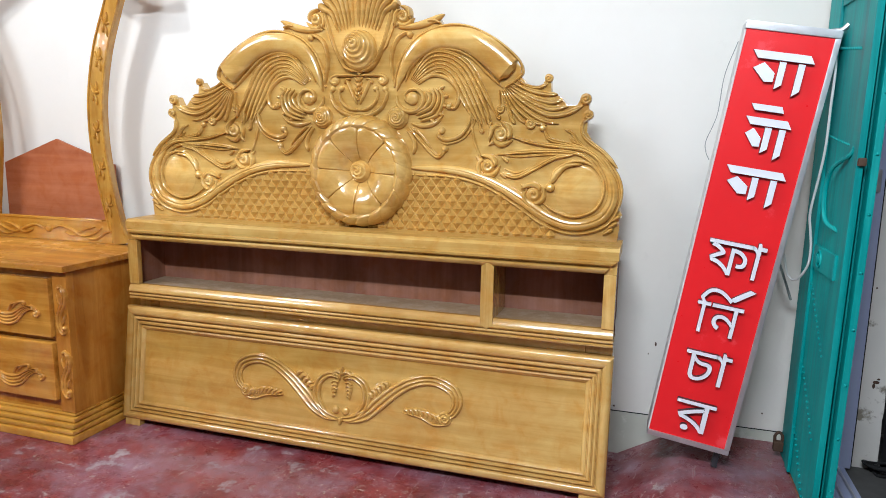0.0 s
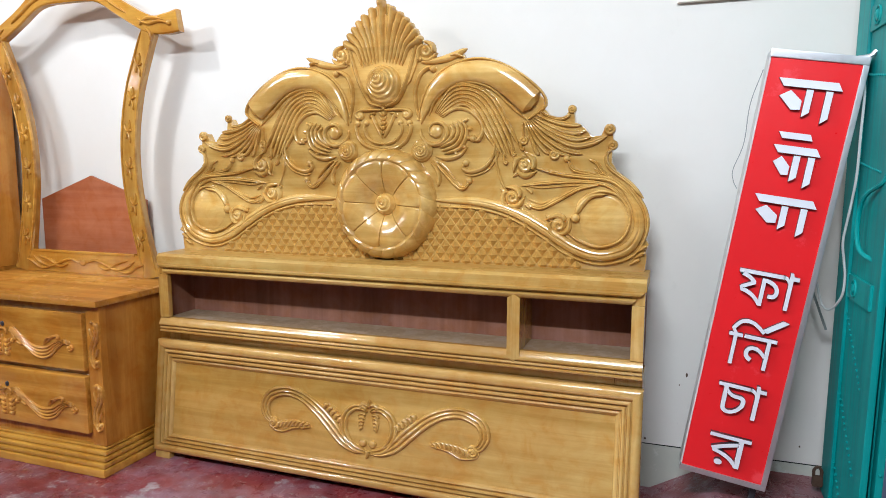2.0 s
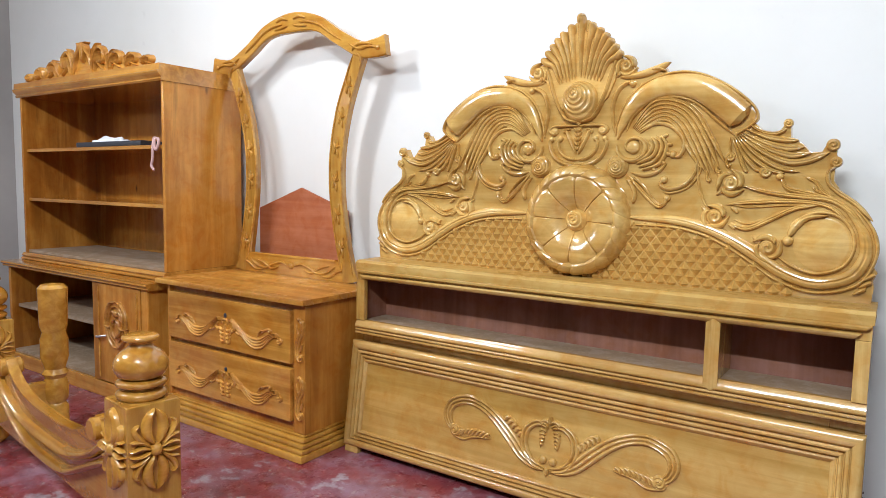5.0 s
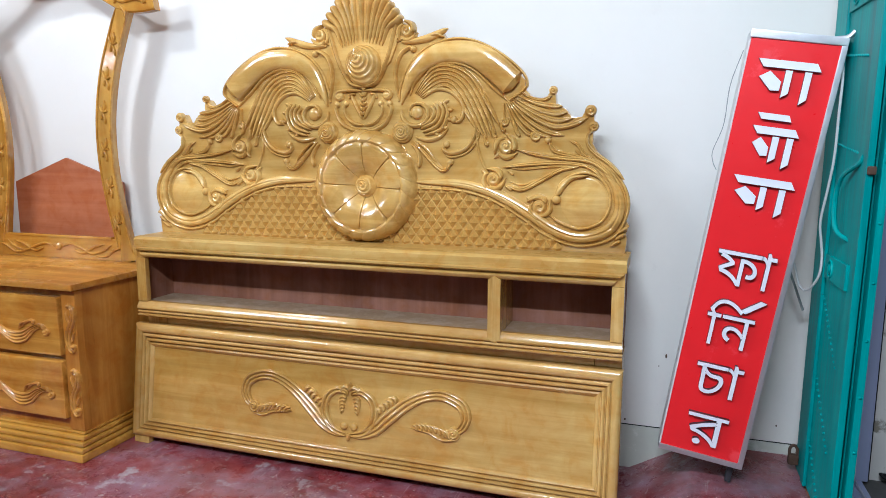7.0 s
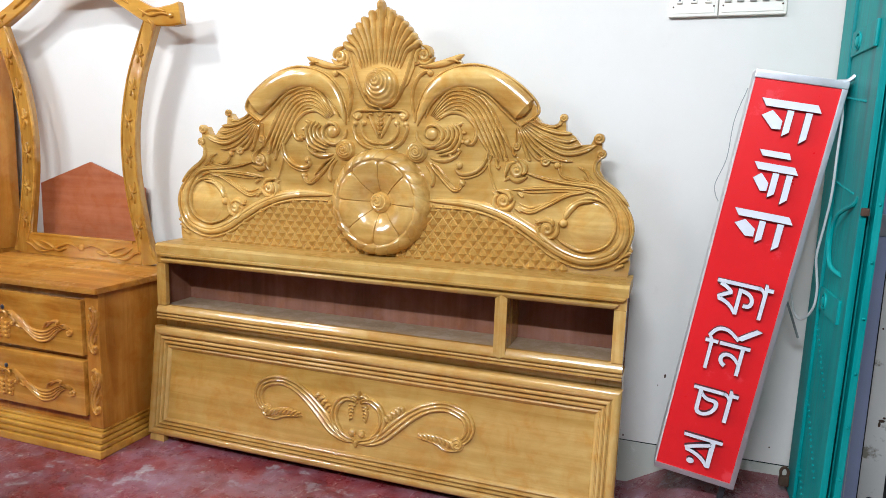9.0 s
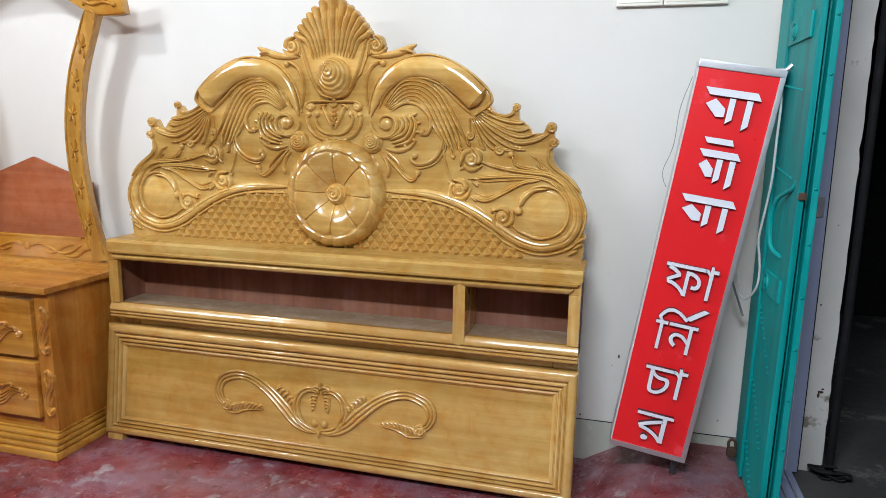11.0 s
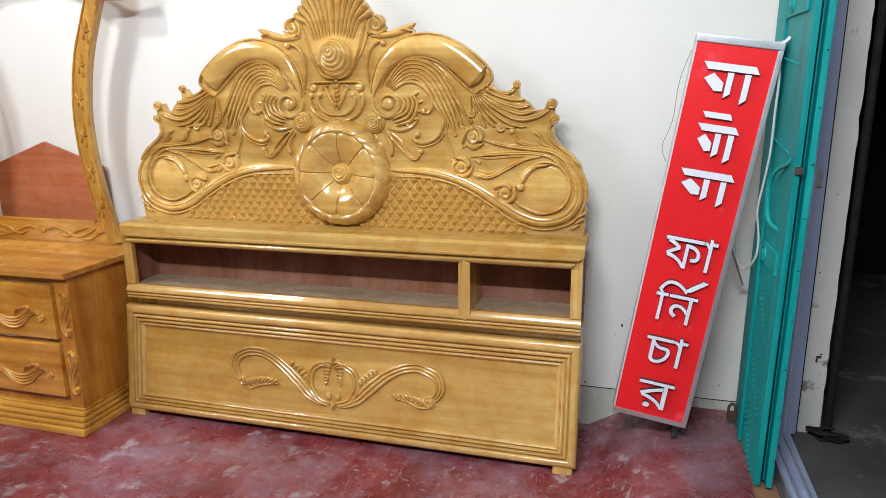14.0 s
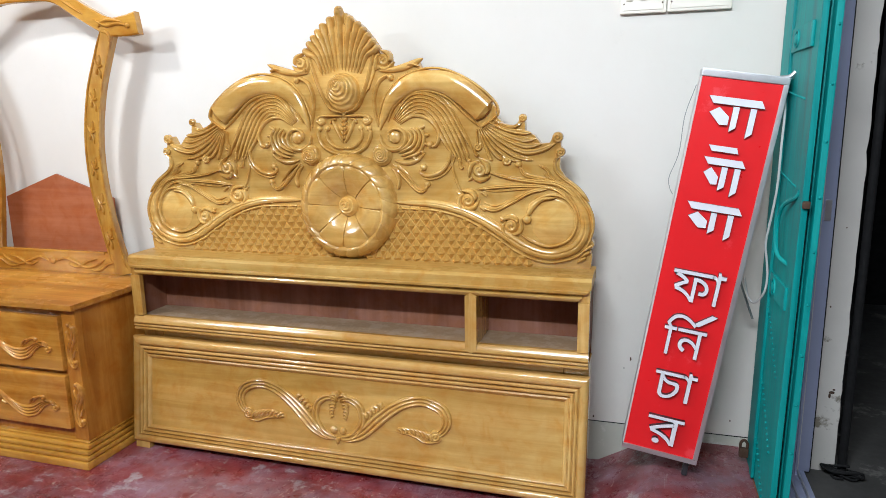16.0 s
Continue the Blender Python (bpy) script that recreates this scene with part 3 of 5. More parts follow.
each("acanthus_blade", [
    ([(0.590, 1.384), (0.625, 1.362), (0.666, 1.353), (0.698, 1.366)], [0.006, 0.012, 0.014, 0.014], (0.026, 0.018)),
    ([(0.575, 1.372), (0.639, 1.345), (0.694, 1.333), (0.735, 1.330)], [0.006, 0.018, 0.020, 0.010], (0.026, 0.018)),
    ([(0.568, 1.362), (0.639, 1.326), (0.705, 1.306), (0.752, 1.309)], [0.006, 0.018, 0.022, 0.010], (0.026, 0.018)),
    ([(0.565, 1.356), (0.635, 1.312), (0.712, 1.284), (0.772, 1.290)], [0.006, 0.018, 0.022, 0.010], (0.026, 0.018)),
    ([(0.560, 1.352), (0.621, 1.304), (0.703, 1.264), (0.766, 1.268), (0.822, 1.292)], [0.006, 0.017, 0.022, 0.022, 0.014], (0.026, 0.018)),
    ([(0.556, 1.349), (0.612, 1.291), (0.680, 1.247), (0.742, 1.232)], [0.006, 0.016, 0.018, 0.010], (0.026, 0.018)),
    ([(0.552, 1.347), (0.598, 1.284), (0.655, 1.240), (0.70, 1.228)], [0.006, 0.016, 0.016, 0.010], (0.026, 0.018)),
    ([(0.546, 1.347), (0.578, 1.286), (0.612, 1.245), (0.632, 1.236)], [0.006, 0.016, 0.018, 0.014], (0.026, 0.018)),
    ([(0.540, 1.345), (0.562, 1.290), (0.580, 1.245), (0.592, 1.230)], [0.006, 0.014, 0.016, 0.012], (0.026, 0.018)),
    ([(0.532, 1.345), (0.534, 1.312), (0.536, 1.285)], [0.006, 0.010, 0.010], (0.026, 0.018)),
    ([(0.846, 1.252), (0.824, 1.236), (0.822, 1.205), (0.842, 1.178), (0.900, 1.135), (0.946, 1.085)], [0.010, 0.014, 0.016, 0.014], 0.020),
])
bosses("curl", [(0.702, 1.384, 0.015), (0.829, 1.314, 0.020), (0.645, 1.232, 0.020), (0.536, 1.281, 0.017), (0.840, 1.262, 0.018)])


def bud(bm, s, x, z, r, seed):
    """A half-open rose: a small spiral heart in three lapping pointed petals, over two sepals."""
    dome(bm, CX + s * x, z, r * 0.66, r * 0.70, r * 0.98, YP, 1.7, r * 0.22, nr=16, na=32, ox=s * 0.10 * r, oz=0.12 * r, seed=seed, power=0.5)
    for k in range(3):
        a0 = seed * 0.5 + 0.5 + 2.1 * k
        arc = [(x + r * f * math.cos(a0 + d), z + r * f * math.sin(a0 + d)) for d, f in ((-1.25, 0.62), (-0.75, 0.78), (-0.1, 0.86), (0.5, 0.92), (1.0, 1.18))]
        stroke(bm, s, arc, [r * 0.20, r * 0.46, r * 0.56, r * 0.42, r * 0.08], r * (0.78 - 0.08 * k), n=14, rows=7)
    for d in (2.5, 3.9):
        tip = [(x + r * f * math.cos(d), z + r * f * math.sin(d)) for f in (0.6, 1.0, 1.45)]
        stroke(bm, s, tip, [r * 0.40, r * 0.44, r * 0.06], r * 0.36, n=10, rows=6)


for bx, bz, br, bs in ((0.541, 1.194, 0.041, 0.3), (0.497, 1.081, 0.040, 1.4), (0.664, 0.987, 0.041, 2.5)):
    both("rosebud", lambda bm, s, bx=bx, bz=bz, br=br, bs=bs: bud(bm, s, bx, bz, br, bs), "carved rosebud")


def sprays(bm, s):
    for pts, w, h in (([(0.576, 1.186), (0.661, 1.166), (0.750, 1.156), (0.836, 1.146), (0.897, 1.100), (0.940, 1.031)], [0.008, 0.014, 0.018, 0.020, 0.018, 0.014], 0.022),
                      ([(0.530, 1.123), (0.613, 1.134), (0.734, 1.140), (0.825, 1.128), (0.88, 1.085)], [0.010, 0.016, 0.014, 0.014], 0.020),
                      ([(0.548, 1.125), (0.60, 1.118), (0.70, 1.127), (0.79, 1.130)], [0.006, 0.010, 0.008], 0.012),
                      ([(0.543, 1.063), (0.598, 1.047), (0.663, 1.078), (0.735, 1.117), (0.80, 1.130)], [0.012, 0.018, 0.016, 0.014], 0.020),
                      ([(0.556, 1.075), (0.60, 1.063), (0.650, 1.082), (0.70, 1.108)], [0.006, 0.008, 0.006], 0.010),
                      ([(0.692, 1.212), (0.712, 1.180), (0.773, 1.165), (0.836, 1.149)], [0.012, 0.016, 0.014], 0.020),
                      ([(0.762, 1.215), (0.79, 1.20), (0.81, 1.172), (0.845, 1.15)], [0.008, 0.014, 0.010], 0.016),
                      ([(0.78, 1.185), (0.80, 1.17), (0.84, 1.16)], [0.006, 0.010, 0.006], 0.014)):
        stroke(bm, s, pts, w, h, n=26, rows=8, groove=0.30)
    dome(bm, CX + s * 0.688, 1.217, 0.013, 0.013, 0.022, YP)
    for k in range(6):
        x, z = 0.536 + 0.014 * k, 1.028 - 0.0085 * k
        stroke(bm, s, [(x - 0.006, z + 0.014), (x + 0.004, z), (x + 0.012, z - 0.012)], [0.006, 0.011, 0.006], 0.016)
    for x, z in ((0.556, 1.050), (0.562, 1.105)):
        stroke(bm, s, [(x - 0.016, z + 0.010), (x, z), (x + 0.008, z - 0.008)], [0.008, 0.014, 0.008], 0.018)


both("leaf_spray", sprays)
BAND = [(0.874, 1.118), (0.922, 1.054), (0.934, 0.984), (0.905, 0.922), (0.844, 0.892), (0.781, 0.889), (0.708, 0.914), (0.633, 0.961), (0.549, 1.010), (0.463, 1.045), (0.359, 1.066), (0.200, 1.068)]
both("band", lambda bm, s: stroke(bm, s, BAND, [0.022, 0.034, 0.040, 0.040, 0.040, 0.040, 0.036, 0.034, 0.034], 0.026, n=70, flat=0.3, rows=12, groove=0.22), "broad S-shaped carved border")
both("band_bead", lambda bm, s: stroke(bm, s, [(0.893, 1.132), (0.948, 1.060), (0.962, 0.984), (0.926, 0.899), (0.850, 0.862), (0.775, 0.859), (0.690, 0.889), (0.616, 0.938), (0.536, 0.986), (0.455, 1.021), (0.356, 1.040), (0.196, 1.042)],
                                       [0.012], 0.018, n=70))
both("oval", lambda bm, s: stroke(bm, s, [(0.722, 1.030), (0.738, 1.074), (0.796, 1.106), (0.858, 1.096), (0.896, 1.050), (0.902, 0.993), (0.872, 0.940), (0.804, 0.916), (0.738, 0.934), (0.69, 0.965)],
                                  [0.016, 0.012, 0.012, 0.012, 0.012, 0.008], 0.018, n=56))
both("oval_leaf", lambda bm, s: stroke(bm, s, [(0.722, 1.026), (0.742, 1.062), (0.775, 1.090), (0.83, 1.098)], [0.020, 0.026, 0.018, 0.008], 0.024, n=24))
both("oval_boss", lambda bm, s: dome(bm, CX + s * 0.815, 1.008, 0.084, 0.092, 0.014, YP, nr=14, na=40, power=1.6))
both("bead", lambda bm, s: dome(bm, CX + s * 0.722, 1.014, 0.017, 0.017, 0.028, YP))


def corner_shell(bm, s):
    for k, (x, z) in enumerate(((0.936, 0.872), (0.950, 0.894), (0.958, 0.916))):
        stroke(bm, s, [(x - 0.028, z - 0.012), (x - 0.008, z + 0.002), (x + 0.006, z + 0.010)], [0.008, 0.016, 0.014], 0.022)


both("corner_shell", corner_shell)


def side_leaf(bm, s):
    stroke(bm, s, [(0.337, 1.143), (0.326, 1.118), (0.300, 1.115), (0.252, 1.160), (0.200, 1.214)], [0.012, 0.014, 0.020, 0.022, 0.008], 0.022, n=28, rows=8, groove=0.3)
    stroke(bm, s, [(0.286, 1.14), (0.25, 1.182), (0.215, 1.212)], [0.006, 0.008, 0.006], 0.030)
    dome(bm, CX + s * 0.337, 1.140, 0.013, 0.013, 0.024, YP)
    stroke(bm, s, [(0.215, 1.118), (0.222, 1.150), (0.210, 1.182), (0.188, 1.206)], [0.018, 0.018, 0.016, 0.006], 0.024, n=20)


both("side_leaf", side_leaf)


def vase(bm):
    for s in (1, -1):
        c = CX - 0.003
        sweep(bm, [(0.0, 1.400), (0.055, 1.402), (0.098, 1.399), (0.112, 1.384), (0.098, 1.372), (0.084, 1.380)], [0.012, 0.014, 0.018, 0.016], 0.024, YP, flip=s, cx=c, n=26)
        dome(bm, c + s * 0.096, 1.382, 0.020, 0.017, 0.022, YP)
        sweep(bm, [(0.0, 1.252), (0.05, 1.260), (0.092, 1.285), (0.113, 1.330), (0.106, 1.350)], [0.018, 0.018, 0.016, 0.012], 0.022, YP, flip=s, cx=c, n=24)
        sweep(bm, [(0.0, 1.274), (0.04, 1.282), (0.068, 1.305), (0.078, 1.335), (0.070, 1.352)], [0.014, 0.014, 0.012, 0.010], 0.020, YP, flip=s, cx=c, n=24)
        for x, z in ((0.106, 1.352), (0.070, 1.354)):
            dome(bm, c + s * x, z, 0.012, 0.012, 0.022, YP)
        sweep(bm, [(0.048, 1.388), (0.036, 1.36), (0.016, 1.32), (0.004, 1.296)], [0.012, 0.016, 0.014, 0.006], 0.022, YP, flip=s, cx=c, n=18)
        sweep(bm, [(0.030, 1.389), (0.050, 1.386), (0.056, 1.372)], [0.010, 0.010], 0.022, YP, flip=s, cx=c)
        for k in range(5):
            z = 1.388 - 0.017 * k
            sweep(bm, [(0.002, z - 0.010), (0.010 - 0.001 * k, z), (0.017 - 0.002 * k, z + 0.006)], [0.005, 0.010, 0.005], 0.020, YP, flip=s, cx=c)
    return bm


part("vase", vase(bmesh.new()), TEAK, carved, "small carved leaf vase")

# crest: fluted shell over a snail boss
crest = part("crest_shell", slab([(CX + x, z) for x, z in [(0.11, 1.50), (0.135, 1.56), (0.14, 1.62)]] + [(CX, 1.76)] + [(CX - x, z) for x, z in [(0.14, 1.62), (0.135, 1.56), (0.11, 1.50)]] + [(CX, 1.40)], YP - 0.012, YP + 0.002, 0.004),
             TEAK, headboard, "fluted shell crest")
for k in range(13):
    u = (k - 6) / 6
    a = abs(u)
    tip = smooth_path([(0.0, 1.793), (0.050, 1.758), (0.084, 1.733), (0.107, 1.708), (0.130, 1.682), (0.150, 1.652)], 7)[abs(k - 6)]
    foot = (0.075 * a + 0.004, 1.574 - 0.018 * a)
    mid = (foot[0] * 0.55 + tip[0] * 0.45 - 0.006 * a, foot[1] * 0.5 + tip[1] * 0.5 + 0.014 * a)
    part("flute", sweep(bmesh.new(), [foot, mid, (tip[0] * 0.93, tip[1] - 0.012), tip], [0.011, 0.018, 0.028 if k != 6 else 0.030, 0.026], (0.020, 0.034 if k != 6 else 0.044), YP - 0.010, n=18, flip=1 if u >= 0 else -1, cx=CX), TEAK, crest)
    tw = 0.0135 if k != 6 else 0.015
    part("flute_tip", dome(bmesh.new(), CX + (1 if u >= 0 else -1) * (tip[0] - 0.002), tip[1] - 0.003 - (0.006 if k == 6 else 0), tw, tw if k != 6 else 0.026, 0.032 if k != 6 else 0.046, YP - 0.008, nr=8, na=18, power=0.6), TEAK, crest)
part("snail_boss", dome(bmesh.new(), CX + 0.004, 1.488, 0.072, 0.076, 0.066, YP - 0.008, 6.0, 0.0062, nr=52, na=56, ox=-0.016, oz=0.03, power=0.62), TEAK, crest, "domed boss with a spiral groove")
for s in (1, -1):
    part("crest_edge", sweep(bmesh.new(), [(0.0, 1.411), (0.055, 1.432), (0.096, 1.505), (0.122, 1.585), (0.140, 1.64)], [0.012, 0.014, 0.016, 0.016, 0.010], 0.026, YP - 0.004, n=30, flip=s, cx=CX), TEAK, crest)
    bm = bmesh.new()
    bud(bm, s, 0.172, 1.603, 0.036, 0.9)
    part("rosebud", bm, TEAK, crest)
    part("leaf", sweep(bmesh.new(), [(0.150, 1.566), (0.215, 1.570), (0.268, 1.582), (0.326, 1.606)], [0.012, 0.024, 0.028, 0.016], (0.020, 0.016), YP, flip=s, cx=CX, n=22), TEAK, crest)
    part("leaf", sweep(bmesh.new(), [(0.264, 1.583), (0.290, 1.586), (0.312, 1.578)], [0.008, 0.014, 0.008], 0.024, YP, flip=s, cx=CX), TEAK, crest)
    part("tendril", sweep(bmesh.new(), [(0.196, 1.545), (0.178, 1.546), (0.146, 1.522), (0.128, 1.468), (0.132, 1.41), (0.142, 1.362)], [0.018, 0.016, 0.018, 0.016, 0.012, 0.008], 0.022, YP, flip=s, cx=CX, n=30), TEAK, crest)
    part("bead", dome(bmesh.new(), CX + s * 0.198, 1.541, 0.013, 0.013, 0.026, YP), TEAK, crest)



def flatten(piece, k):
    """Sets a carving's height over the board to k of what it was."""
    for v in piece.data.vertices:
        if v.co.y < YP:
            v.co.y = YP + (v.co.y - YP) * k


for piece in carved.children:
    flatten(piece, 0.72)
for piece in crest.children:
    flatten(piece, 0.85)

# rosette in the middle
RX, RZ = CX + 0.006, 1.049
rosette = part("rosette", dome(bmesh.new(), RX, RZ, 0.190, 0.196, 0.006, YP, power=0.12), TEAK, headboard, "large round carved flower")


def turned_rings(bm, rings):
    for a, b in zip(rings, rings[1:]):
        for k in range(len(a) - 1):
            bm.faces.new((a[k], a[k + 1], b[k + 1], b[k]))
    return bm


# one overlapping leaf after another round the flower
LEAVES = 22
WREATH = [(0.141, 0.0), (0.144, 0.040), (0.152, 0.047), (0.159, 0.056), (0.167, 0.060), (0.177, 0.057), (0.187, 0.048), (0.195, 0.035), (0.201, 0.018), (0.204, -0.004)]
for p in range(LEAVES):
    rings = []
    bm = bmesh.new()
    for i in range(15):
        u = i / 14
        a = 2 * math.pi * (p + u * 1.06) / LEAVES
        ring = []
        for r, h in WREATH:
            swirl = a - 0.24 * (r - 0.151) / 0.053
            lift = 0.0 if h <= 0 else 0.002 * (1 - u) + 0.004 * math.sin(math.pi * u) ** 0.4
            rr = r + 0.003 * math.sin(math.pi * min(1, u * 1.0)) * (r > 0.18)
            ring.append(bm.verts.new((RX + rr * math.cos(swirl), YP - h - lift, RZ + 1.03 * rr * math.sin(swirl))))
        rings.append(ring)
    part("wreath_leaf", turned_rings(bm, rings), TEAK, rosette)
# eight petals form a hollow bowl round the knob
for p in range(8):
    a0 = 2 * math.pi * (p + 0.5) / 8 - math.pi / 2 - 0.05
    rings = []
    bm = bmesh.new()
    for j in range(33):
        u = math.sin((j / 32 - 0.5) * math.pi)
        a = a0 + u * (math.pi / 8 + 0.002)
        rim = 0.160 * (1 - 0.055 * abs(u) ** 5)
        ring = []
        for k in range(13):
            q = k / 12
            r = 0.036 + (rim - 0.036) * q
            h = 0.056 - 0.052 * (1 - q) ** 2.4 + 0.004 * q * (1 - u * u) - 0.009 * abs(u) ** 40 + 0.0004 * math.cos(11 * math.pi * u) * (1 - q * q)
            if k == 12:
                h -= 0.005
            ring.append(bm.verts.new((RX + r * math.cos(a), YP - 0.005 - h, RZ + 1.03 * r * math.sin(a))))
        rings.append(ring)
    part("petal", turned_rings(bm, rings), TEAK, rosette)
part("knob", dome(bmesh.new(), RX + 0.002, RZ, 0.043, 0.044, 0.050, YP - 0.004, 3.4, 0.007, nr=22, na=44, ox=-0.003, oz=0.006, power=0.55), TEAK, rosette, "spiral carved knob")

# pyramid studs under the band
STEP, ROWH = 0.0405, 0.0262
me = None
under = [(0.0, 1.058), (0.20, 1.056), (0.356, 1.052), (0.455, 1.034), (0.536, 0.998), (0.616, 0.950), (0.690, 0.902), (0.76, 0.862), (0.80, 0.846)]
for row in range(9):
    z = 0.846 + ROWH * row
    for k in range(-20, 21):
        x = (k + 0.5 * (row % 2)) * STEP
        lid = np.interp(abs(x), [p[0] for p in under], [p[1] for p in under])
        if z + ROWH * 0.55 > lid or math.hypot(x - 0.006, (z - RZ) / 1.03) < 0.190:
            continue
        if me is None:
            bm = bmesh.new()
            top = bm.verts.new((0, -0.022, 0))
            ring = [bm.verts.new(v) for v in ((-STEP * 0.49, 0.002, 0), (0, 0.002, -ROWH * 0.98), (STEP * 0.49, 0.002, 0), (0, 0.002, ROWH * 0.98))]
            for i in range(4):
                bm.faces.new((top, ring[i], ring[(i + 1) % 4]))
            me = mesh("stud", bm, TEAK, False)
        ob = new("stud", me)
        ob.parent = carved
        ob.location = (CX + x, YP, z)

# shelf box of the headboard
HX0, HX1 = -0.950, 0.976
bm = bmesh.new()
prof = [(0.0, 0.0), (0.0, 0.028), (0.012, 0.038), (0.215, 0.040), (0.215, 0.0)]
part("top_board", moulding(prof, (HX0 - 0.004, 1.842, 0.797), (HX1 + 0.004, 1.842, 0.797), (0, 1, 0), (0, 0, 1)), TEAK_SATIN, headboard)
bead = [(0.0, 0.0), (0.001, 0.006), (0.006, 0.012), (0.013, 0.012), (0.018, 0.006), (0.0195, -0.006), (0.023, -0.006), (0.0245, 0.006), (0.030, 0.011), (0.037, 0.010), (0.043, 0.004), (0.046, -0.004)]
part("top_rail", moulding([(d, h) for d, h in bead] + [(0.046, -0.02), (0.0, -0.02)], (HX0, 1.846, 0.797), (HX1, 1.846, 0.797), (0, 0, -1), (0, -1, 0), 1, 1), TEAK, headboard, "moulded top rail")
rail = [(0.0, -0.02), (0.0, 0.002), (0.003, 0.009), (0.008, 0.010), (0.0115, 0.006), (0.0125, -0.002), (0.0145, -0.002), (0.0155, 0.007), (0.020, 0.011), (0.025, 0.007), (0.026, -0.001), (0.028, -0.001), (0.029, 0.008), (0.034, 0.012), (0.041, 0.011), (0.056, 0.003), (0.062, -0.004), (0.062, -0.02)]
part("bottom_rail", moulding(rail, (HX0, 1.846, 0.508), (HX1, 1.846, 0.508), (0, 0, 1), (0, -1, 0)), TEAK_RAIL, headboard, "moulded bottom rail")
for x0, x1, x2, x3 in ((HX0, HX0 + 0.046, HX0 + 0.002, HX0 + 0.020), (HX1 - 0.040, HX1, HX1 - 0.022, HX1 - 0.002)):
    part("stile", box(x0, x1, 1.842, 1.866, 0.570, 0.7505, 0.003), TEAK_Z, headboard)
    part("stile_head", box(x0, x1, 1.849, 1.866, 0.7508, 0.7965, 0.001), TEAK_Z, headboard)
    part("side_board", box(x2, x3, 1.8665, 2.03, 0.5665, 0.7965, 0.001), PLY, headboard, "dusty brown side board")
part("shelf_board", box(HX0 + 0.004, HX1 - 0.004, 1.866, 2.03, 0.548, 0.566, 0.002), DUSTY, headboard, "dusty shelf board")
part("back_board", box(HX0 + 0.004, HX1 - 0.004, 2.03, 2.038, 0.30, 0.795), PLY, headboard, "red-brown hardboard back")
dv = [(0.530, 0.5475), (0.553, 0.532), (0.575, 0.5475), (0.575, 0.752), (0.553, 0.766), (0.530, 0.752)]
part("divider", slab(dv, 1.834, 2.03, 0.003), TEAK_Z, headboard)
for x0, x1 in ((HX0, HX0 + 0.10), (HX1 - 0.09, HX1)):
    part("leg", box(x0, x1, 1.890, 2.03, -0.017, 0.508, 0.003), TEAK_Z, headboard)
part("lower_rail", box(HX0 + 0.1, HX1 - 0.09, 1.891, 1.915, 0.20, 0.5075, 0.003), TEAK, headboard)

# ---- footboard, leaning on the headboard's legs ----
TILT_F = 7.52
footboard = thing("footboard", "golden varnished wooden bed footboard with carved scrolls, leaning on the headboard", "footboard", pose(0, 1.7885, 0, -TILT_F, 0, 0))
FX0, FX1, V0, V1 = -0.978, 0.979, 0.028, 0.496
part("panel", box(FX0 + 0.08, FX1 - 0.08, 0.012, 0.03, V0 + 0.06, V1 - 0.08), TEAK_BOARD, footboard, "plain golden board with carving")
fp = [(0.0, -0.03), (0.0, -0.002), (0.003, 0.007), (0.010, 0.012), (0.022, 0.014), (0.031, 0.011), (0.0355, 0.005), (0.0365, -0.004), (0.0390, -0.004), (0.0400, 0.006), (0.0445, 0.010), (0.0495, 0.009), (0.0525, 0.004), (0.0535, -0.006), (0.0560, -0.006),
      (0.0570, 0.003), (0.0615, 0.007), (0.0665, 0.006), (0.0695, 0.001), (0.0705, -0.008), (0.0730, -0.008), (0.0740, -0.002), (0.0790, 0.001), (0.0850, -0.002), (0.0895, -0.009), (0.092, -0.014), (0.092, -0.03)]
FT, FB, FS = 1.06, 0.84, 0.95
part("top_rail", moulding([(d * FT, h) for d, h in fp], (FX0, 0, V1), (FX1, 0, V1), (0, 0, -1), (0, -1, 0), FS / FT, FS / FT), TEAK_RAIL, footboard, "moulded top rail")
part("bottom_rail", moulding([(d * FB, h) for d, h in fp], (FX0, 0, V0), (FX1, 0, V0), (0, 0, 1), (0, -1, 0), FS / FB, FS / FB), TEAK_RAIL, footboard, "moulded bottom rail")
fs = [(d * FS, h) for d, h in fp]
part("stile", moulding(fs, (FX0, 0, V0), (FX0, 0, V1), (1, 0, 0), (0, -1, 0), FB / FS, FT / FS), TEAK_Z, footboard)
part("stile", moulding(fs, (FX1, 0, V0), (FX1, 0, V1), (-1, 0, 0), (0, -1, 0), FB / FS, FT / FS), TEAK_Z, footboard)
for x in (FX0 + 0.012, FX1 - 0.085):
    part("foot", box(x, x + 0.072, -0.002, 0.028, 0.0, V0 + 0.002, 0.002), TEAK_Z, footboard)

FC = 0.004        # middle of the footboard's carving
FY = 0.012        # face of its panel


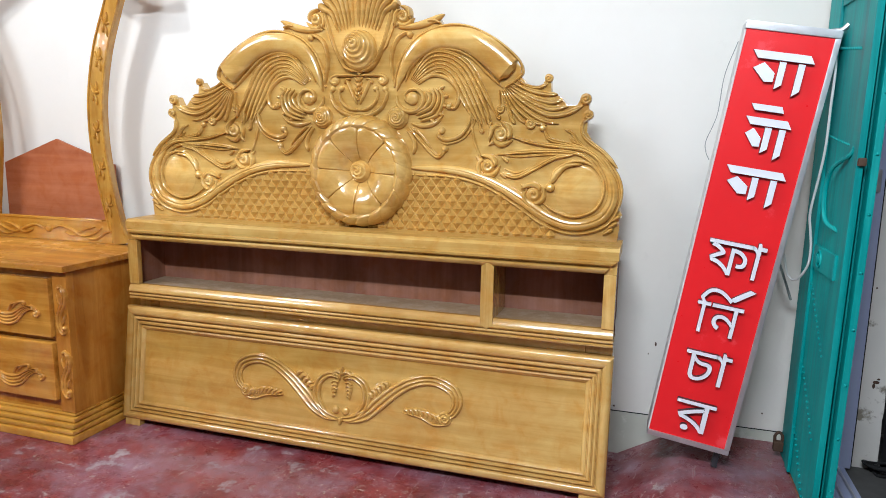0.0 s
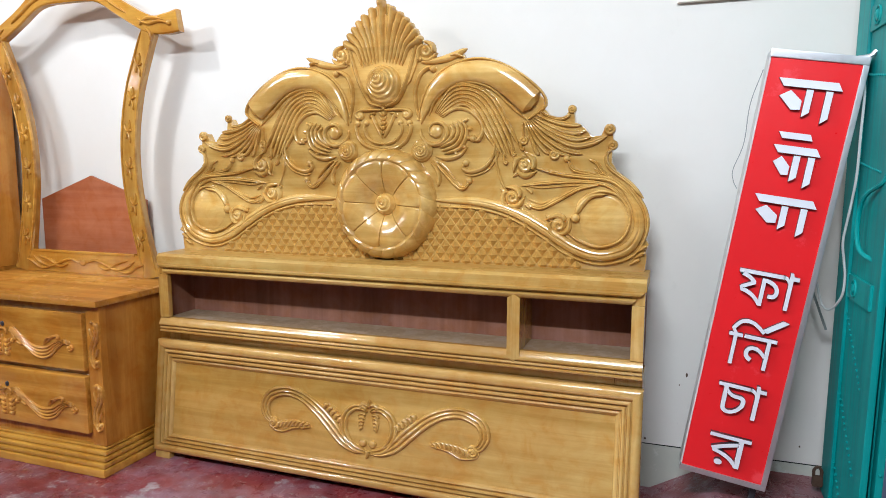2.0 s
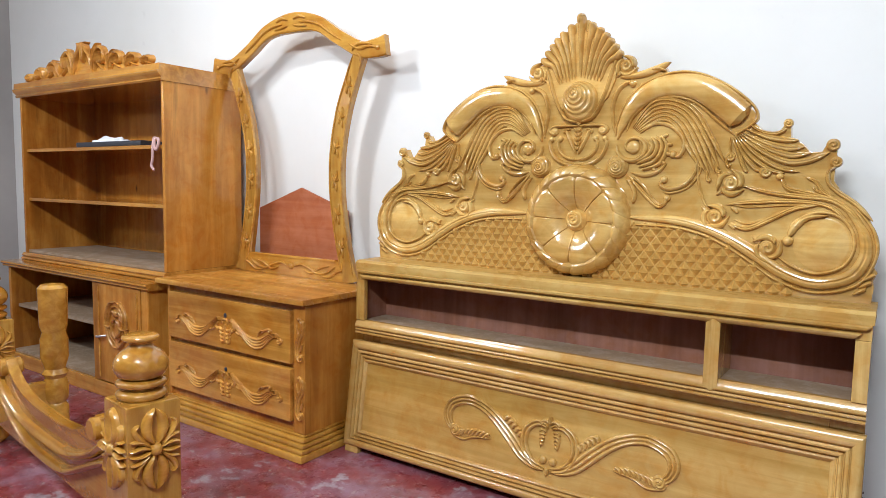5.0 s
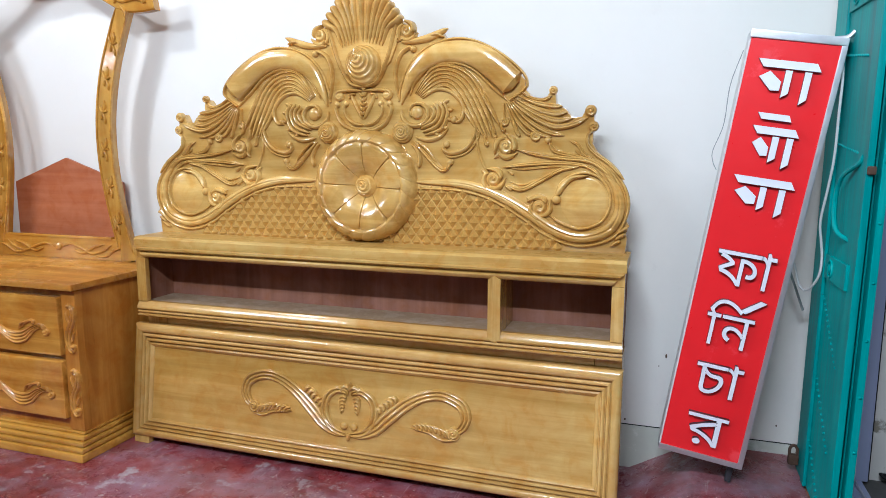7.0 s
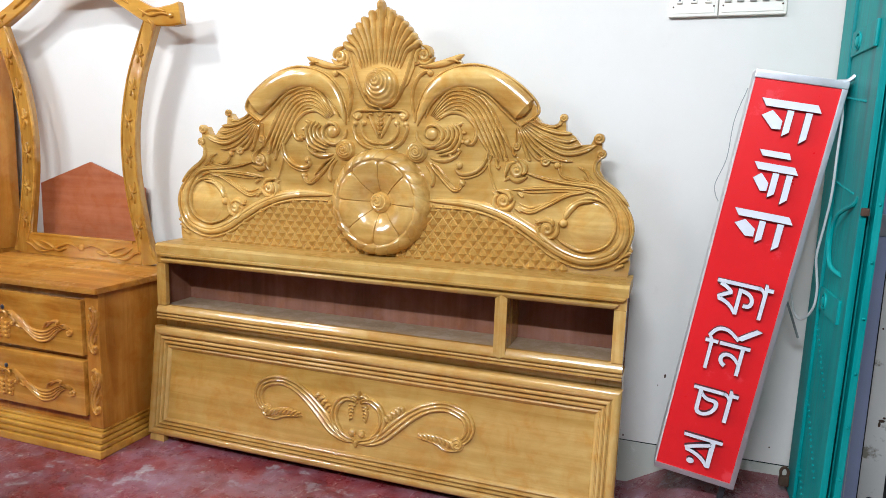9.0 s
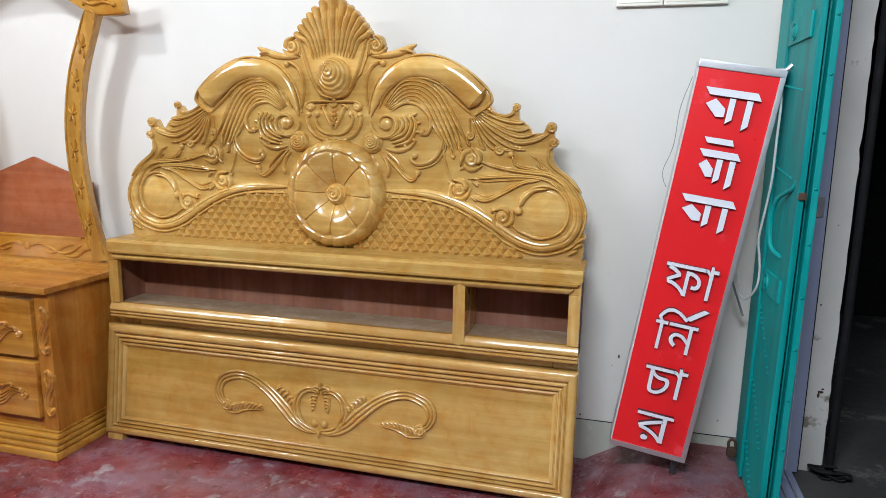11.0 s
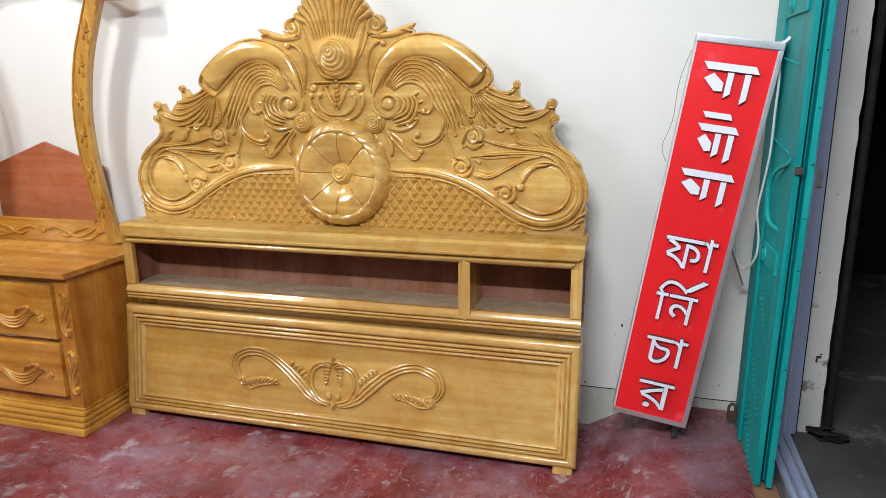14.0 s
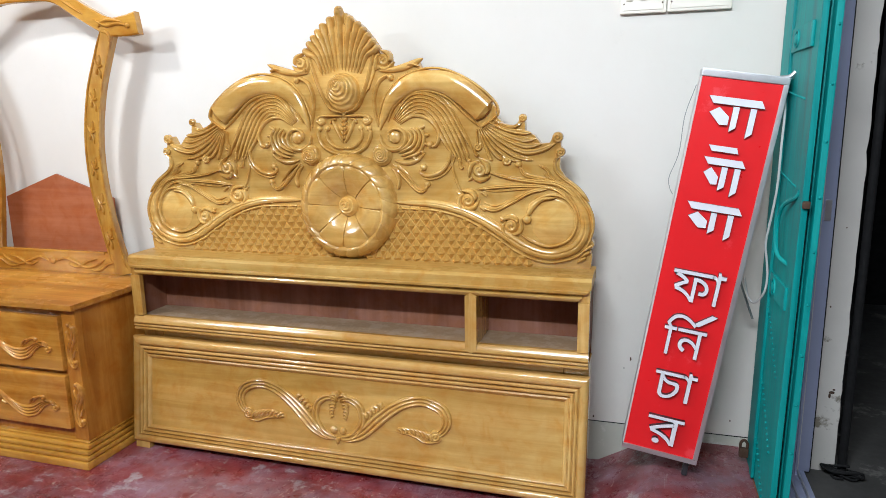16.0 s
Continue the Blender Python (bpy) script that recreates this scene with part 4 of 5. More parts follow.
def foot_scroll(bm, s):
    """One arm: a reeded S that curls into a volute, with a ridged leaf."""
    arm = [(0.412, 0.216), (0.438, 0.238), (0.450, 0.276), (0.428, 0.318), (0.364, 0.342), (0.295, 0.332), (0.228, 0.296), (0.160, 0.238), (0.108, 0.188), (0.055, 0.161), (0.006, 0.153)]
    reed(bm, arm, [0.026, 0.034, 0.042, 0.044, 0.040, 0.040, 0.046, 0.052, 0.046, 0.032, 0.014], 3, 0.012, FY, n=72, flip=s, cx=FC, bed=0.005)
    dome(bm, FC + s * 0.408, 0.212, 0.027, 0.027, 0.018, FY, 2.2, 0.006, nr=14, na=28, seed=s)
    sweep(bm, [(0.418, 0.190), (0.366, 0.184), (0.318, 0.203), (0.243, 0.213)], [0.008, 0.010, 0.010, 0.005], 0.010, FY, flip=s, cx=FC, n=24)
    sweep(bm, [(0.392, 0.200), (0.350, 0.206), (0.305, 0.222), (0.246, 0.216)], [0.020, 0.036, 0.034, 0.006], 0.006, FY, flip=s, cx=FC, n=24)
    for k in range(8):
        f = k / 7
        x, z = 0.386 - 0.120 * f, 0.197 + 0.022 * math.sin(0.2 + 1.9 * f)
        sweep(bm, [(x + 0.010, z - 0.012), (x, z + 0.010 - 0.004 * f), (x - 0.016, z + 0.022 - 0.012 * f)], [0.009, 0.021 - 0.006 * f, 0.007], 0.013, FY, flip=s, cx=FC)


def medallion():
    """A double ring with a trefoil on top, two hanging leaves and a pair of beads."""
    bm = bmesh.new()
    for s in (1, -1):
        reed(bm, [(0.006, 0.152), (0.066, 0.172), (0.101, 0.226), (0.094, 0.284), (0.056, 0.316), (0.018, 0.314), (0.008, 0.300)], [0.020, 0.030, 0.034, 0.032, 0.026, 0.018, 0.010], 2, 0.013, FY, n=44, flip=s, cx=FC, bed=0.005)
        sweep(bm, [(0.000, 0.326), (0.020, 0.332), (0.036, 0.322), (0.026, 0.312)], [0.010, 0.018, 0.016, 0.008], 0.014, FY, flip=s, cx=FC, n=18)
        dome(bm, FC + s * 0.020, 0.186, 0.017, 0.016, 0.014, FY)
        sweep(bm, [(0.014, 0.298), (0.034, 0.276), (0.034, 0.228)], [0.012, 0.020, 0.006], 0.007, FY, flip=s, cx=FC, n=20)
        for k in range(5):
            z = 0.294 - 0.013 * k
            sweep(bm, [(0.012 + 0.003 * k, z - 0.004), (0.028, z + 0.001), (0.044 - 0.002 * k, z - 0.008)], [0.006, 0.011, 0.005], 0.011, FY, flip=s, cx=FC)
        for k in range(5):
            f = k / 4
            x, z = 0.184 - 0.062 * f, 0.306 - 0.047 * f
            sweep(bm, [(x + 0.004, z - 0.012), (x - 0.004, z + 0.004), (x - 0.020, z + 0.006)], [0.010, 0.020, 0.007], 0.013, FY, flip=s, cx=FC)
        sweep(bm, [(0.194, 0.308), (0.154, 0.298), (0.116, 0.252)], [0.006, 0.026, 0.010], 0.006, FY, flip=s, cx=FC, n=18)
    sweep(bm, [(0, 0.320), (0, 0.334), (0, 0.350)], [0.018, 0.020, 0.006], 0.018, FY, cx=FC)
    sweep(bm, [(0, 0.160), (0, 0.146), (0, 0.130)], [0.018, 0.020, 0.006], 0.015, FY, cx=FC)
    return bm


for s in (1, -1):
    bm = bmesh.new()
    foot_scroll(bm, s)
    part("carved_scroll", bm, TEAK_CARVED, footboard, "carved S-scroll with a curled leaf")
part("medallion", medallion(), TEAK_CARVED, footboard, "carved round medallion")

# ---- dressing table ----
dresser = thing("dressing_table", "amber varnished wooden dressing table with two carved drawers", "dressing table")
DX0, DX1, DY = -1.985, -1.022, 1.600
part("body", box(DX0, DX1, DY + 0.012, 2.08, 0.06, 0.672, 0.003), AMBER_Z, dresser)
part("tabletop", box(-2.052, -1.003, 1.566, 2.10, 0.674, 0.701, 0.008), AMBER_TOP, dresser, "thin overhanging top")
for k, (d, z0, z1) in enumerate(((0.046, 0.0, 0.034), (0.040, 0.036, 0.056), (0.032, 0.058, 0.078), (0.022, 0.080, 0.100), (0.010, 0.102, 0.112))):
    part("plinth", box(DX0 - 0.5 * d, DX1 + 0.5 * d, DY - d, 2.08, z0, z1, 0.008 if z1 - z0 > 0.015 else 0.004), HONEY, dresser, "stepped moulded plinth")


def drawer_vine():
    """Reeded waves that run out from a small flower under the lock."""
    bm = bmesh.new()
    for s in (1, -1):
        wave = [(0.016, 0.030), (0.050, 0.032), (0.084, 0.002), (0.138, -0.046), (0.190, -0.072), (0.240, -0.062), (0.284, -0.024), (0.325, -0.002), (0.352, -0.012)]
        reed(bm, [(x * 1.03, z * 0.78 + 0.006) for x, z in wave], [0.014, 0.018, 0.020, 0.030, 0.052, 0.048, 0.030, 0.020, 0.012], 4, 0.009, 0, n=60, flip=s)
        for pts, w in (([(0.352, -0.012), (0.366, -0.028), (0.352, -0.044), (0.338, -0.034)], [0.008, 0.012, 0.012, 0.008]),
                       ([(0.232, -0.020), (0.262, 0.014), (0.294, 0.022), (0.300, 0.008)], [0.006, 0.014, 0.012, 0.006]),
                       ([(0.216, -0.034), (0.236, 0.004), (0.262, 0.014)], [0.006, 0.010, 0.006]),
                       ([(0.0, 0.036), (0.018, 0.026), (0.022, 0.002)], [0.010, 0.014, 0.008]),
                       ([(0.050, 0.014), (0.062, -0.014), (0.050, -0.030)], [0.008, 0.014, 0.008]),
                       ([(0.074, -0.026), (0.096, -0.040), (0.112, -0.034)], [0.006, 0.012, 0.006])):
            sweep(bm, [(x * 1.03, z * 0.78 + 0.006) for x, z in pts], w, 0.009, 0, flip=s, n=22)
        for k in range(4):
            z = -0.008 - 0.018 * k
            sweep(bm, [(0.006, z - 0.004), (0.022, z - 0.012), (0.042 - 0.003 * k, z + 0.002)], [0.008, 0.017, 0.007], 0.010, 0, flip=s, n=12)
        for x, z, r in ((0.345, -0.032, 0.010), (0.294, 0.012, 0.009), (0.050, -0.028, 0.011)):
            dome(bm, s * x * 1.03, z * 0.78 + 0.006, r, r, 0.011, 0, nr=6, na=16)
    sweep(bm, [(0.0, 0.010), (0.0, -0.030), (0.0, -0.080)], [0.008, 0.014, 0.006], 0.012, 0)
    return bm


for z0, z1 in ((0.412, 0.644), (0.158, 0.392)):
    d = part("drawer", box(-1.962, -1.094, DY - 0.020, DY + 0.02, z0, z1, 0.008), AMBER, dresser, "drawer with carved vine")
    cx, cz = -1.52, (z0 + z1) / 2 - 0.006
    v = part("carved_vine", drawer_vine(), AMBER, d)
    v.location = (cx, DY - 0.020, cz)
    bm = bmesh.new()
    dome(bm, cx, cz + 0.050, 0.010, 0.011, 0.006, DY - 0.020)
    part("keyhole", bm, DARK_PLASTIC, d, "small dark lock")
for x0, x1 in ((-1.988, -1.966), (-1.088, -1.019)):
    post = part("corner_post", box(x0, x1, DY - 0.006, DY + 0.03, 0.113, 0.672, 0.004), AMBER_Z, dresser, "carved corner post")
    if x1 - x0 > 0.05:
        for zc in (0.520, 0.265):
            bm = bmesh.new()
            cx = (x0 + x1) / 2 + 0.008
            reed(bm, [(-0.004, zc + 0.098), (0.016, zc + 0.078), (0.012, zc + 0.036), (-0.010, zc - 0.010), (-0.014, zc - 0.056), (0.002, zc - 0.084), (0.016, zc - 0.066)], [0.010, 0.020, 0.026, 0.026, 0.026, 0.020, 0.010], 2, 0.013, DY - 0.006, n=48, cx=cx)
            sweep(bm, [(-0.018, zc + 0.070), (-0.010, zc + 0.036), (0.006, zc + 0.018)], [0.008, 0.014, 0.006], 0.011, DY - 0.006, cx=cx)
            sweep(bm, [(0.018, zc - 0.010), (0.006, zc - 0.034), (0.002, zc - 0.050)], [0.006, 0.013, 0.006], 0.011, DY - 0.006, cx=cx)
            dome(bm, cx + 0.010, zc - 0.066, 0.010, 0.011, 0.016, DY - 0.006)
            dome(bm, cx - 0.004, zc + 0.092, 0.010, 0.010, 0.016, DY - 0.006)
            part("carved_scroll", bm, AMBER, post)

# ---- mirror frame without glass ----
mirror = thing("mirror_frame", "golden carved wooden mirror frame without glass standing on the dressing table", "mirror frame", Matrix.Translation((-1.587, 0, 0.701)) @ Matrix.Diagonal((1.04, 1, 1.017, 1)) @ Matrix.Translation((1.565, 0, -0.692)))
MC, MY = -1.565, 2.05


def flatbar(pts, widths, y0, depth, flip=1, n=40):
    bm = bmesh.new()
    path = smooth_path(pts, n)
    wide = smooth_path([(w, 0) for w in widths], n)
    rings = []
    for i, p in enumerate(path):
        t = path[min(i + 1, n - 1)] - path[max(i - 1, 0)]
        t = t / np.linalg.norm(t)
        w = wide[i][0] / 2
        ring = []
        for off, y in ((-1, depth), (-1, 0.006), (-0.86, 0.0), (0.86, 0.0), (1, 0.006), (1, depth)):
            ring.append(bm.verts.new((MC + flip * (p[0] - t[1] * off * w), y0 + y, p[1] + t[0] * off * w)))
        rings.append(ring)
    for a, b in zip(rings, rings[1:]):
        for k in range(6):
            bm.faces.new((a[k], a[(k + 1) % 6], b[(k + 1) % 6], b[k]))
    bm.faces.new(rings[0])
    bm.faces.new(rings[-1])
    return bm


for s in (1, -1):
    st = part("stile", flatbar([(0.375, 0.692), (0.352, 0.80), (0.318, 0.98), (0.298, 1.15), (0.302, 1.33), (0.340, 1.52), (0.400, 1.68), (0.440, 1.78)], [0.125, 0.088, 0.078, 0.078, 0.080, 0.080, 0.074, 0.076], MY, 0.03, s), HONEY_Z, mirror)
    for z in (0.86, 1.02, 1.18, 1.34, 1.48, 1.62):
        x = np.interp(z, [0.80, 0.98, 1.15, 1.33, 1.52, 1.68, 1.78], [0.352, 0.318, 0.298, 0.302, 0.340, 0.400, 0.44])
        bm = bmesh.new()
        for dx, dz, w in ((0.010, 0.052, 0.013), (-0.014, 0.036, 0.012), (0.016, 0.012, 0.011), (-0.012, -0.030, 0.013), (0.008, -0.048, 0.010)):
            sweep(bm, [(x, z), (x + dx * 0.9, z + dz * 0.5), (x + dx, z + dz)], [0.006, w, 0.004], 0.010, MY, flip=s, cx=MC, n=14)
        part("carved_tendril", bm, HONEY, st)
    part("edge_bead", sweep(bmesh.new(), [(0.340, 0.74), (0.322, 0.80), (0.284, 0.98), (0.262, 1.15), (0.266, 1.33), (0.304, 1.52), (0.366, 1.68), (0.404, 1.77)], [0.010], 0.006, MY, n=40, flip=s, cx=MC), HONEY, mirror)
    part("edge_bead", sweep(bmesh.new(), [(0.414, 0.72), (0.392, 0.80), (0.354, 0.98), (0.334, 1.15), (0.338, 1.33), (0.376, 1.52), (0.434, 1.68), (0.474, 1.77)], [0.008], 0.005, MY, n=40, flip=s, cx=MC), HONEY, mirror)
top = part("top_rail", flatbar([(-0.592, 1.795), (-0.53, 1.786), (-0.44, 1.79), (-0.30, 1.862), (-0.17, 1.938), (0.0, 1.962), (0.17, 1.938), (0.30, 1.862), (0.44, 1.79), (0.53, 1.786), (0.592, 1.795)],
                               [0.094, 0.086, 0.074, 0.068, 0.074, 0.096, 0.074, 0.068, 0.074, 0.086, 0.094], MY - 0.004, 0.034, n=80), HONEY, mirror, "arched top rail with flared tips")
for s in (1, -1):
    bm = bmesh.new()
    for pts in ([(0.06, 1.956), (0.13, 1.948), (0.20, 1.925), (0.26, 1.885), (0.33, 1.842)], [(0.38, 1.82), (0.44, 1.79), (0.50, 1.796), (0.545, 1.785)],
                [(0.40, 1.785), (0.43, 1.81), (0.47, 1.812), (0.52, 1.802)], [(0.02, 1.975), (0.06, 1.985), (0.10, 1.972)], [(0.02, 1.945), (0.06, 1.94), (0.11, 1.934)], [(0.43, 1.775), (0.452, 1.75), (0.456, 1.72)]):
        sweep(bm, pts, [0.008, 0.016, 0.010], 0.011, MY - 0.004, flip=s, cx=MC, n=22)
    dome(bm, MC + s * 0.55, 1.785, 0.012, 0.012, 0.014, MY - 0.004)
    part("carved_leaf", bm, HONEY, top)
low = part("bottom_rail", box(MC - 0.345, MC + 0.345, MY - 0.002, MY + 0.03, 0.692, 0.793, 0.004), HONEY, mirror)
bm = bmesh.new()
for s in (1, -1):
    for pts in ([(0.02, 0.742), (0.07, 0.760), (0.13, 0.745), (0.19, 0.722), (0.25, 0.735), (0.30, 0.764)], [(0.09, 0.735), (0.14, 0.722), (0.20, 0.75), (0.26, 0.766)], [(0.20, 0.715), (0.26, 0.712), (0.31, 0.74), (0.345, 0.75)]):
        sweep(bm, pts, [0.008, 0.016, 0.014, 0.008], 0.011, MY - 0.002, flip=s, cx=MC, n=26)
dome(bm, MC, 0.745, 0.018, 0.018, 0.014, MY - 0.002)
part("carved_vine", bm, HONEY, low)
part("inner_bead", box(MC - 0.30, MC + 0.30, MY - 0.006, MY + 0.02, 0.786, 0.799, 0.003), HONEY, mirror)

ply = thing("plywood_board", "red-brown plywood board with a pointed top leaning on the wall", "board", pose(-1.638, 2.168, 0.015))
part("board", slab([(-0.33, 0.02), (0.33, 0.02), (0.33, 1.035), (0.0, 1.147), (-0.33, 1.03)], 0.0, 0.012), PLY_RED, ply)
# feet hold the board's lower edge off the floor
part("foot", box(-0.33, 0.33, -0.004, 0.016, -0.015, 0.022), PLY_RED, ply)

# ---- display cabinet ----
cab = thing("display_cabinet", "amber varnished wooden display cabinet with open shelves and carved crest", "cabinet")
CX0, CX1, CYF = -3.62, -2.09, 1.66
part("side_panel", box(CX1 - 0.022, CX1, CYF, 2.14, 0.713, 1.687, 0.002), AMBER_Z, cab, "broad side panel with streaked grain")
part("side_panel", box(CX0, CX0 + 0.022, CYF, 2.14, 0.713, 1.687, 0.002), AMBER_Z, cab)
part("back_board", box(CX0 + 0.022, CX1 - 0.022, 2.12, 2.135, 0.713, 1.687), AMBER_Z, cab)
for z in (1.042, 1.35):
    part("shelf", box(CX0 + 0.022, CX1 - 0.022, CYF + 0.02, 2.12, z, z + 0.02, 0.002), AMBER, cab)
part("shelf", box(CX0 + 0.022, CX1 - 0.022, CYF + 0.01, 2.12, 0.713, 0.729, 0.002), DUSTY, cab)
co = [(0.0, 0.0), (0.0, 0.010), (0.008, 0.018), (0.016, 0.012), (0.022, 0.016), (0.034, 0.030), (0.046, 0.034), (0.052, 0.026), (0.085, 0.022), (0.085, 0.0)]
part("cornice", moulding(co + [(0.085, -0.477), (0.0, -0.477)], (CX0 - 0.02, CYF, 1.687), (CX1 + 0.004, CYF, 1.687), (0, 0, 1), (0, -1, 0)), AMBER, cab, "moulded cornice")
crest2 = part("carved_crest", box(CX0 + 0.12, CX1 - 0.14, -0.004, 0.02, -0.012, 0.026, 0.006), AMBER, cab, "carved scrolling crest")
crest2.location = (0, CYF + 0.010, 1.778)
CM = (CX0 + CX1) / 2
part("crest_board", slab([(CX0 + 0.14, 0.0), (CX1 - 0.14, 0.0), (CX1 - 0.20, 0.030), (CX1 - 0.40, 0.048), (CX1 - 0.62, 0.095), (CM, 0.128), (CX0 + 0.62, 0.095), (CX0 + 0.40, 0.048), (CX0 + 0.20, 0.030)], 0.004, 0.020, 0.003), AMBER, crest2)
for s in (1, -1):
    for k, (x, h, w) in enumerate(((0.625, 0.040, 0.075), (0.490, 0.066, 0.100), (0.330, 0.092, 0.115), (0.165, 0.135, 0.120))):
        for pts, ws in (([(x - 0.6 * w, 0.004), (x - 0.42 * w, 0.55 * h), (x, 0.98 * h), (x + 0.45 * w, 0.78 * h), (x + 0.42 * w, 0.42 * h), (x + 0.08 * w, 0.36 * h), (x, 0.6 * h)], [0.012, 0.022, 0.028, 0.022, 0.016, 0.010]),
                        ([(x - 0.30 * w, 0.004), (x - 0.16 * w, 0.40 * h), (x + 0.20 * w, 0.22 * h), (x + 0.5 * w, 0.004)], [0.010, 0.018, 0.018, 0.008]),
                        ([(x - 0.50 * w, 0.50 * h), (x - 0.30 * w, 0.95 * h), (x - 0.02 * w, 1.16 * h)], [0.008, 0.020, 0.008]),
                        ([(x - 0.62 * w, 0.20 * h), (x - 0.60 * w, 0.72 * h), (x - 0.42 * w, 0.98 * h)], [0.008, 0.016, 0.006])):
            part("leaf_scroll", sweep(bmesh.new(), pts, ws, 0.026, 0.002, n=26, flip=s, cx=CM, back=0.010), AMBER, crest2)
        for j in range(4):
            u = x - w * (0.30 - 0.16 * j)
            part("leaf_rib", sweep(bmesh.new(), [(u, 0.30 * h), (u + 0.10 * w, 0.62 * h), (u + 0.26 * w, 0.80 * h)], [0.005, 0.009, 0.004], 0.032, 0.002, flip=s, cx=CM, n=12), AMBER, crest2)
    part("leaf_scroll", sweep(bmesh.new(), [(0.10, 0.0), (0.085, 0.08), (0.040, 0.130), (0.030, 0.165), (0.052, 0.172)], [0.014, 0.024, 0.022, 0.016, 0.010], 0.028, 0.002, n=26, flip=s, cx=CM, back=0.010), AMBER, crest2)
part("crest_finial", sweep(bmesh.new(), [(0.0, 0.06), (0.0, 0.13), (0.0, 0.178)], [0.016, 0.034, 0.008], 0.030, 0.002, cx=CM, back=0.012), AMBER, crest2)
LY = 1.553        # front of the deeper lower part
cp = [(0.0, -0.01), (0.0, 0.014), (0.006, 0.020), (0.012, 0.016), (0.015, 0.022), (0.024, 0.030), (0.032, 0.028), (0.036, 0.018), (0.036, -0.57), (0.0, -0.57)]
part("counter", moulding(cp, (CX0 - 0.03, LY, 0.632), (CX1 + 0.028, LY, 0.632), (0, 0, 1), (0, -1, 0)), AMBER, cab, "moulded counter")
bp = [(0.0, 0.0), (0.002, 0.016), (0.010, 0.020), (0.016, 0.014), (0.018, 0.006), (0.022, 0.006), (0.026, 0.014), (0.034, 0.012), (0.0445, 0.002), (0.0445, -0.46), (0.0, -0.46)]
part("base_moulding", moulding(bp, (CX0 - 0.006, CYF - 0.006, 0.6682), (CX1 + 0.004, CYF - 0.006, 0.6682), (0, 0, 1), (0, -1, 0)), AMBER, cab)
part("lower_side", box(CX1 - 0.03, CX1, LY + 0.002, 2.13, 0.085, 0.632, 0.002), AMBER_Z, cab)
part("lower_side", box(CX0, CX0 + 0.03, LY + 0.002, 2.13, 0.085, 0.632, 0.002), AMBER_Z, cab)
part("lower_back", box(CX0 + 0.03, CX1 - 0.03, 2.11, 2.13, 0.085, 0.632), AMBER, cab)
part("plinth", box(CX0 - 0.01, CX1 + 0.004, LY - 0.006, 2.13, 0.0, 0.085, 0.006), AMBER, cab)
part("lower_shelf", box(CX0 + 0.03, -2.622, LY + 0.04, 2.11, 0.37, 0.39, 0.002), DUSTY, cab)
part("lower_shelf", box(CX0 + 0.03, -2.622, LY + 0.012, 2.11, 0.086, 0.104, 0.002), DUSTY, cab)
part("upright", box(-2.620, -2.580, LY, 2.11, 0.086, 0.632, 0.002), AMBER_Z, cab)
part("corner_stile", box(-2.150, -2.093, LY - 0.002, LY + 0.02, 0.086, 0.632, 0.003), AMBER_Z, cab)
door = part("door", box(-2.576, -2.154, LY - 0.006, LY + 0.018, 0.092, 0.628, 0.004), AMBER_Z, cab, "cabinet door with a carved oval")
DO, DF = -2.372, LY - 0.006
bm = bmesh.new()
for s in (1, -1):
    sweep(bm, [(0.0, 0.542), (0.060, 0.525), (0.095, 0.450), (0.082, 0.355), (0.03, 0.302), (0.0, 0.298)], [0.014, 0.020, 0.022, 0.018, 0.014], 0.016, DF, flip=s, cx=DO, n=34)
    sweep(bm, [(0.0, 0.518), (0.045, 0.502), (0.070, 0.445), (0.060, 0.370), (0.02, 0.326)], [0.008, 0.012, 0.012, 0.008], 0.013, DF, flip=s, cx=DO, n=28)
    sweep(bm, [(0.0, 0.345), (0.034, 0.38), (0.028, 0.43), (0.0, 0.45)], [0.012, 0.018, 0.012], 0.018, DF, flip=s, cx=DO, n=20)
    sweep(bm, [(0.02, 0.42), (0.06, 0.40), (0.115, 0.41)], [0.010, 0.020, 0.008], 0.018, DF, flip=s, cx=DO, n=14)
    sweep(bm, [(0.01, 0.47), (0.03, 0.49), (0.05, 0.47)], [0.008, 0.014, 0.006], 0.014, DF, flip=s, cx=DO, n=12)
dome(bm, DO, 0.478, 0.022, 0.022, 0.020, DF)
part("carved_oval", bm, AMBER, door)
for x in (-2.548, -2.182):
    part("edge_bead", sweep(bmesh.new(), [(x, 0.11), (x, 0.36), (x, 0.61)], [0.012], 0.006, DF, ends=False), AMBER, door)
part("pull", pipe(bmesh.new(), [(-2.560, DF - 0.012, 0.334), (-2.535, DF - 0.022, 0.336), (-2.505, DF - 0.020, 0.342), (-2.485, DF + 0.001, 0.345)], 0.006), ALU, door, "small steel pull")

tray = tagged(part("tray", box(-3.00, -2.34, 1.684, 1.90, 1.3705, 1.398, 0.006), DARK_PLASTIC), "flat black tray on the cabinet's shelf", "tray")
bm = bmesh.new()
bmesh.ops.create_icosphere(bm, subdivisions=4, radius=1.0)
for v in bm.verts:
    n = noise.noise(v.co * 2.3)
    v.co = Vector((-2.82 + v.co.x * 0.16 * (1 + 0.2 * n), 1.79 + v.co.y * 0.07, 1.3985 + max(0.0, v.co.z) * 0.030 * (1 + 0.8 * n)))
tagged(part("cloth", bm, CLOTH), "crumpled white cloth on the black tray", "cloth")
ribbon = thing("ribbon", "pale pink ribbon hanging over the cabinet's shelf", "ribbon", pose(-0.02, 0, 0.034))
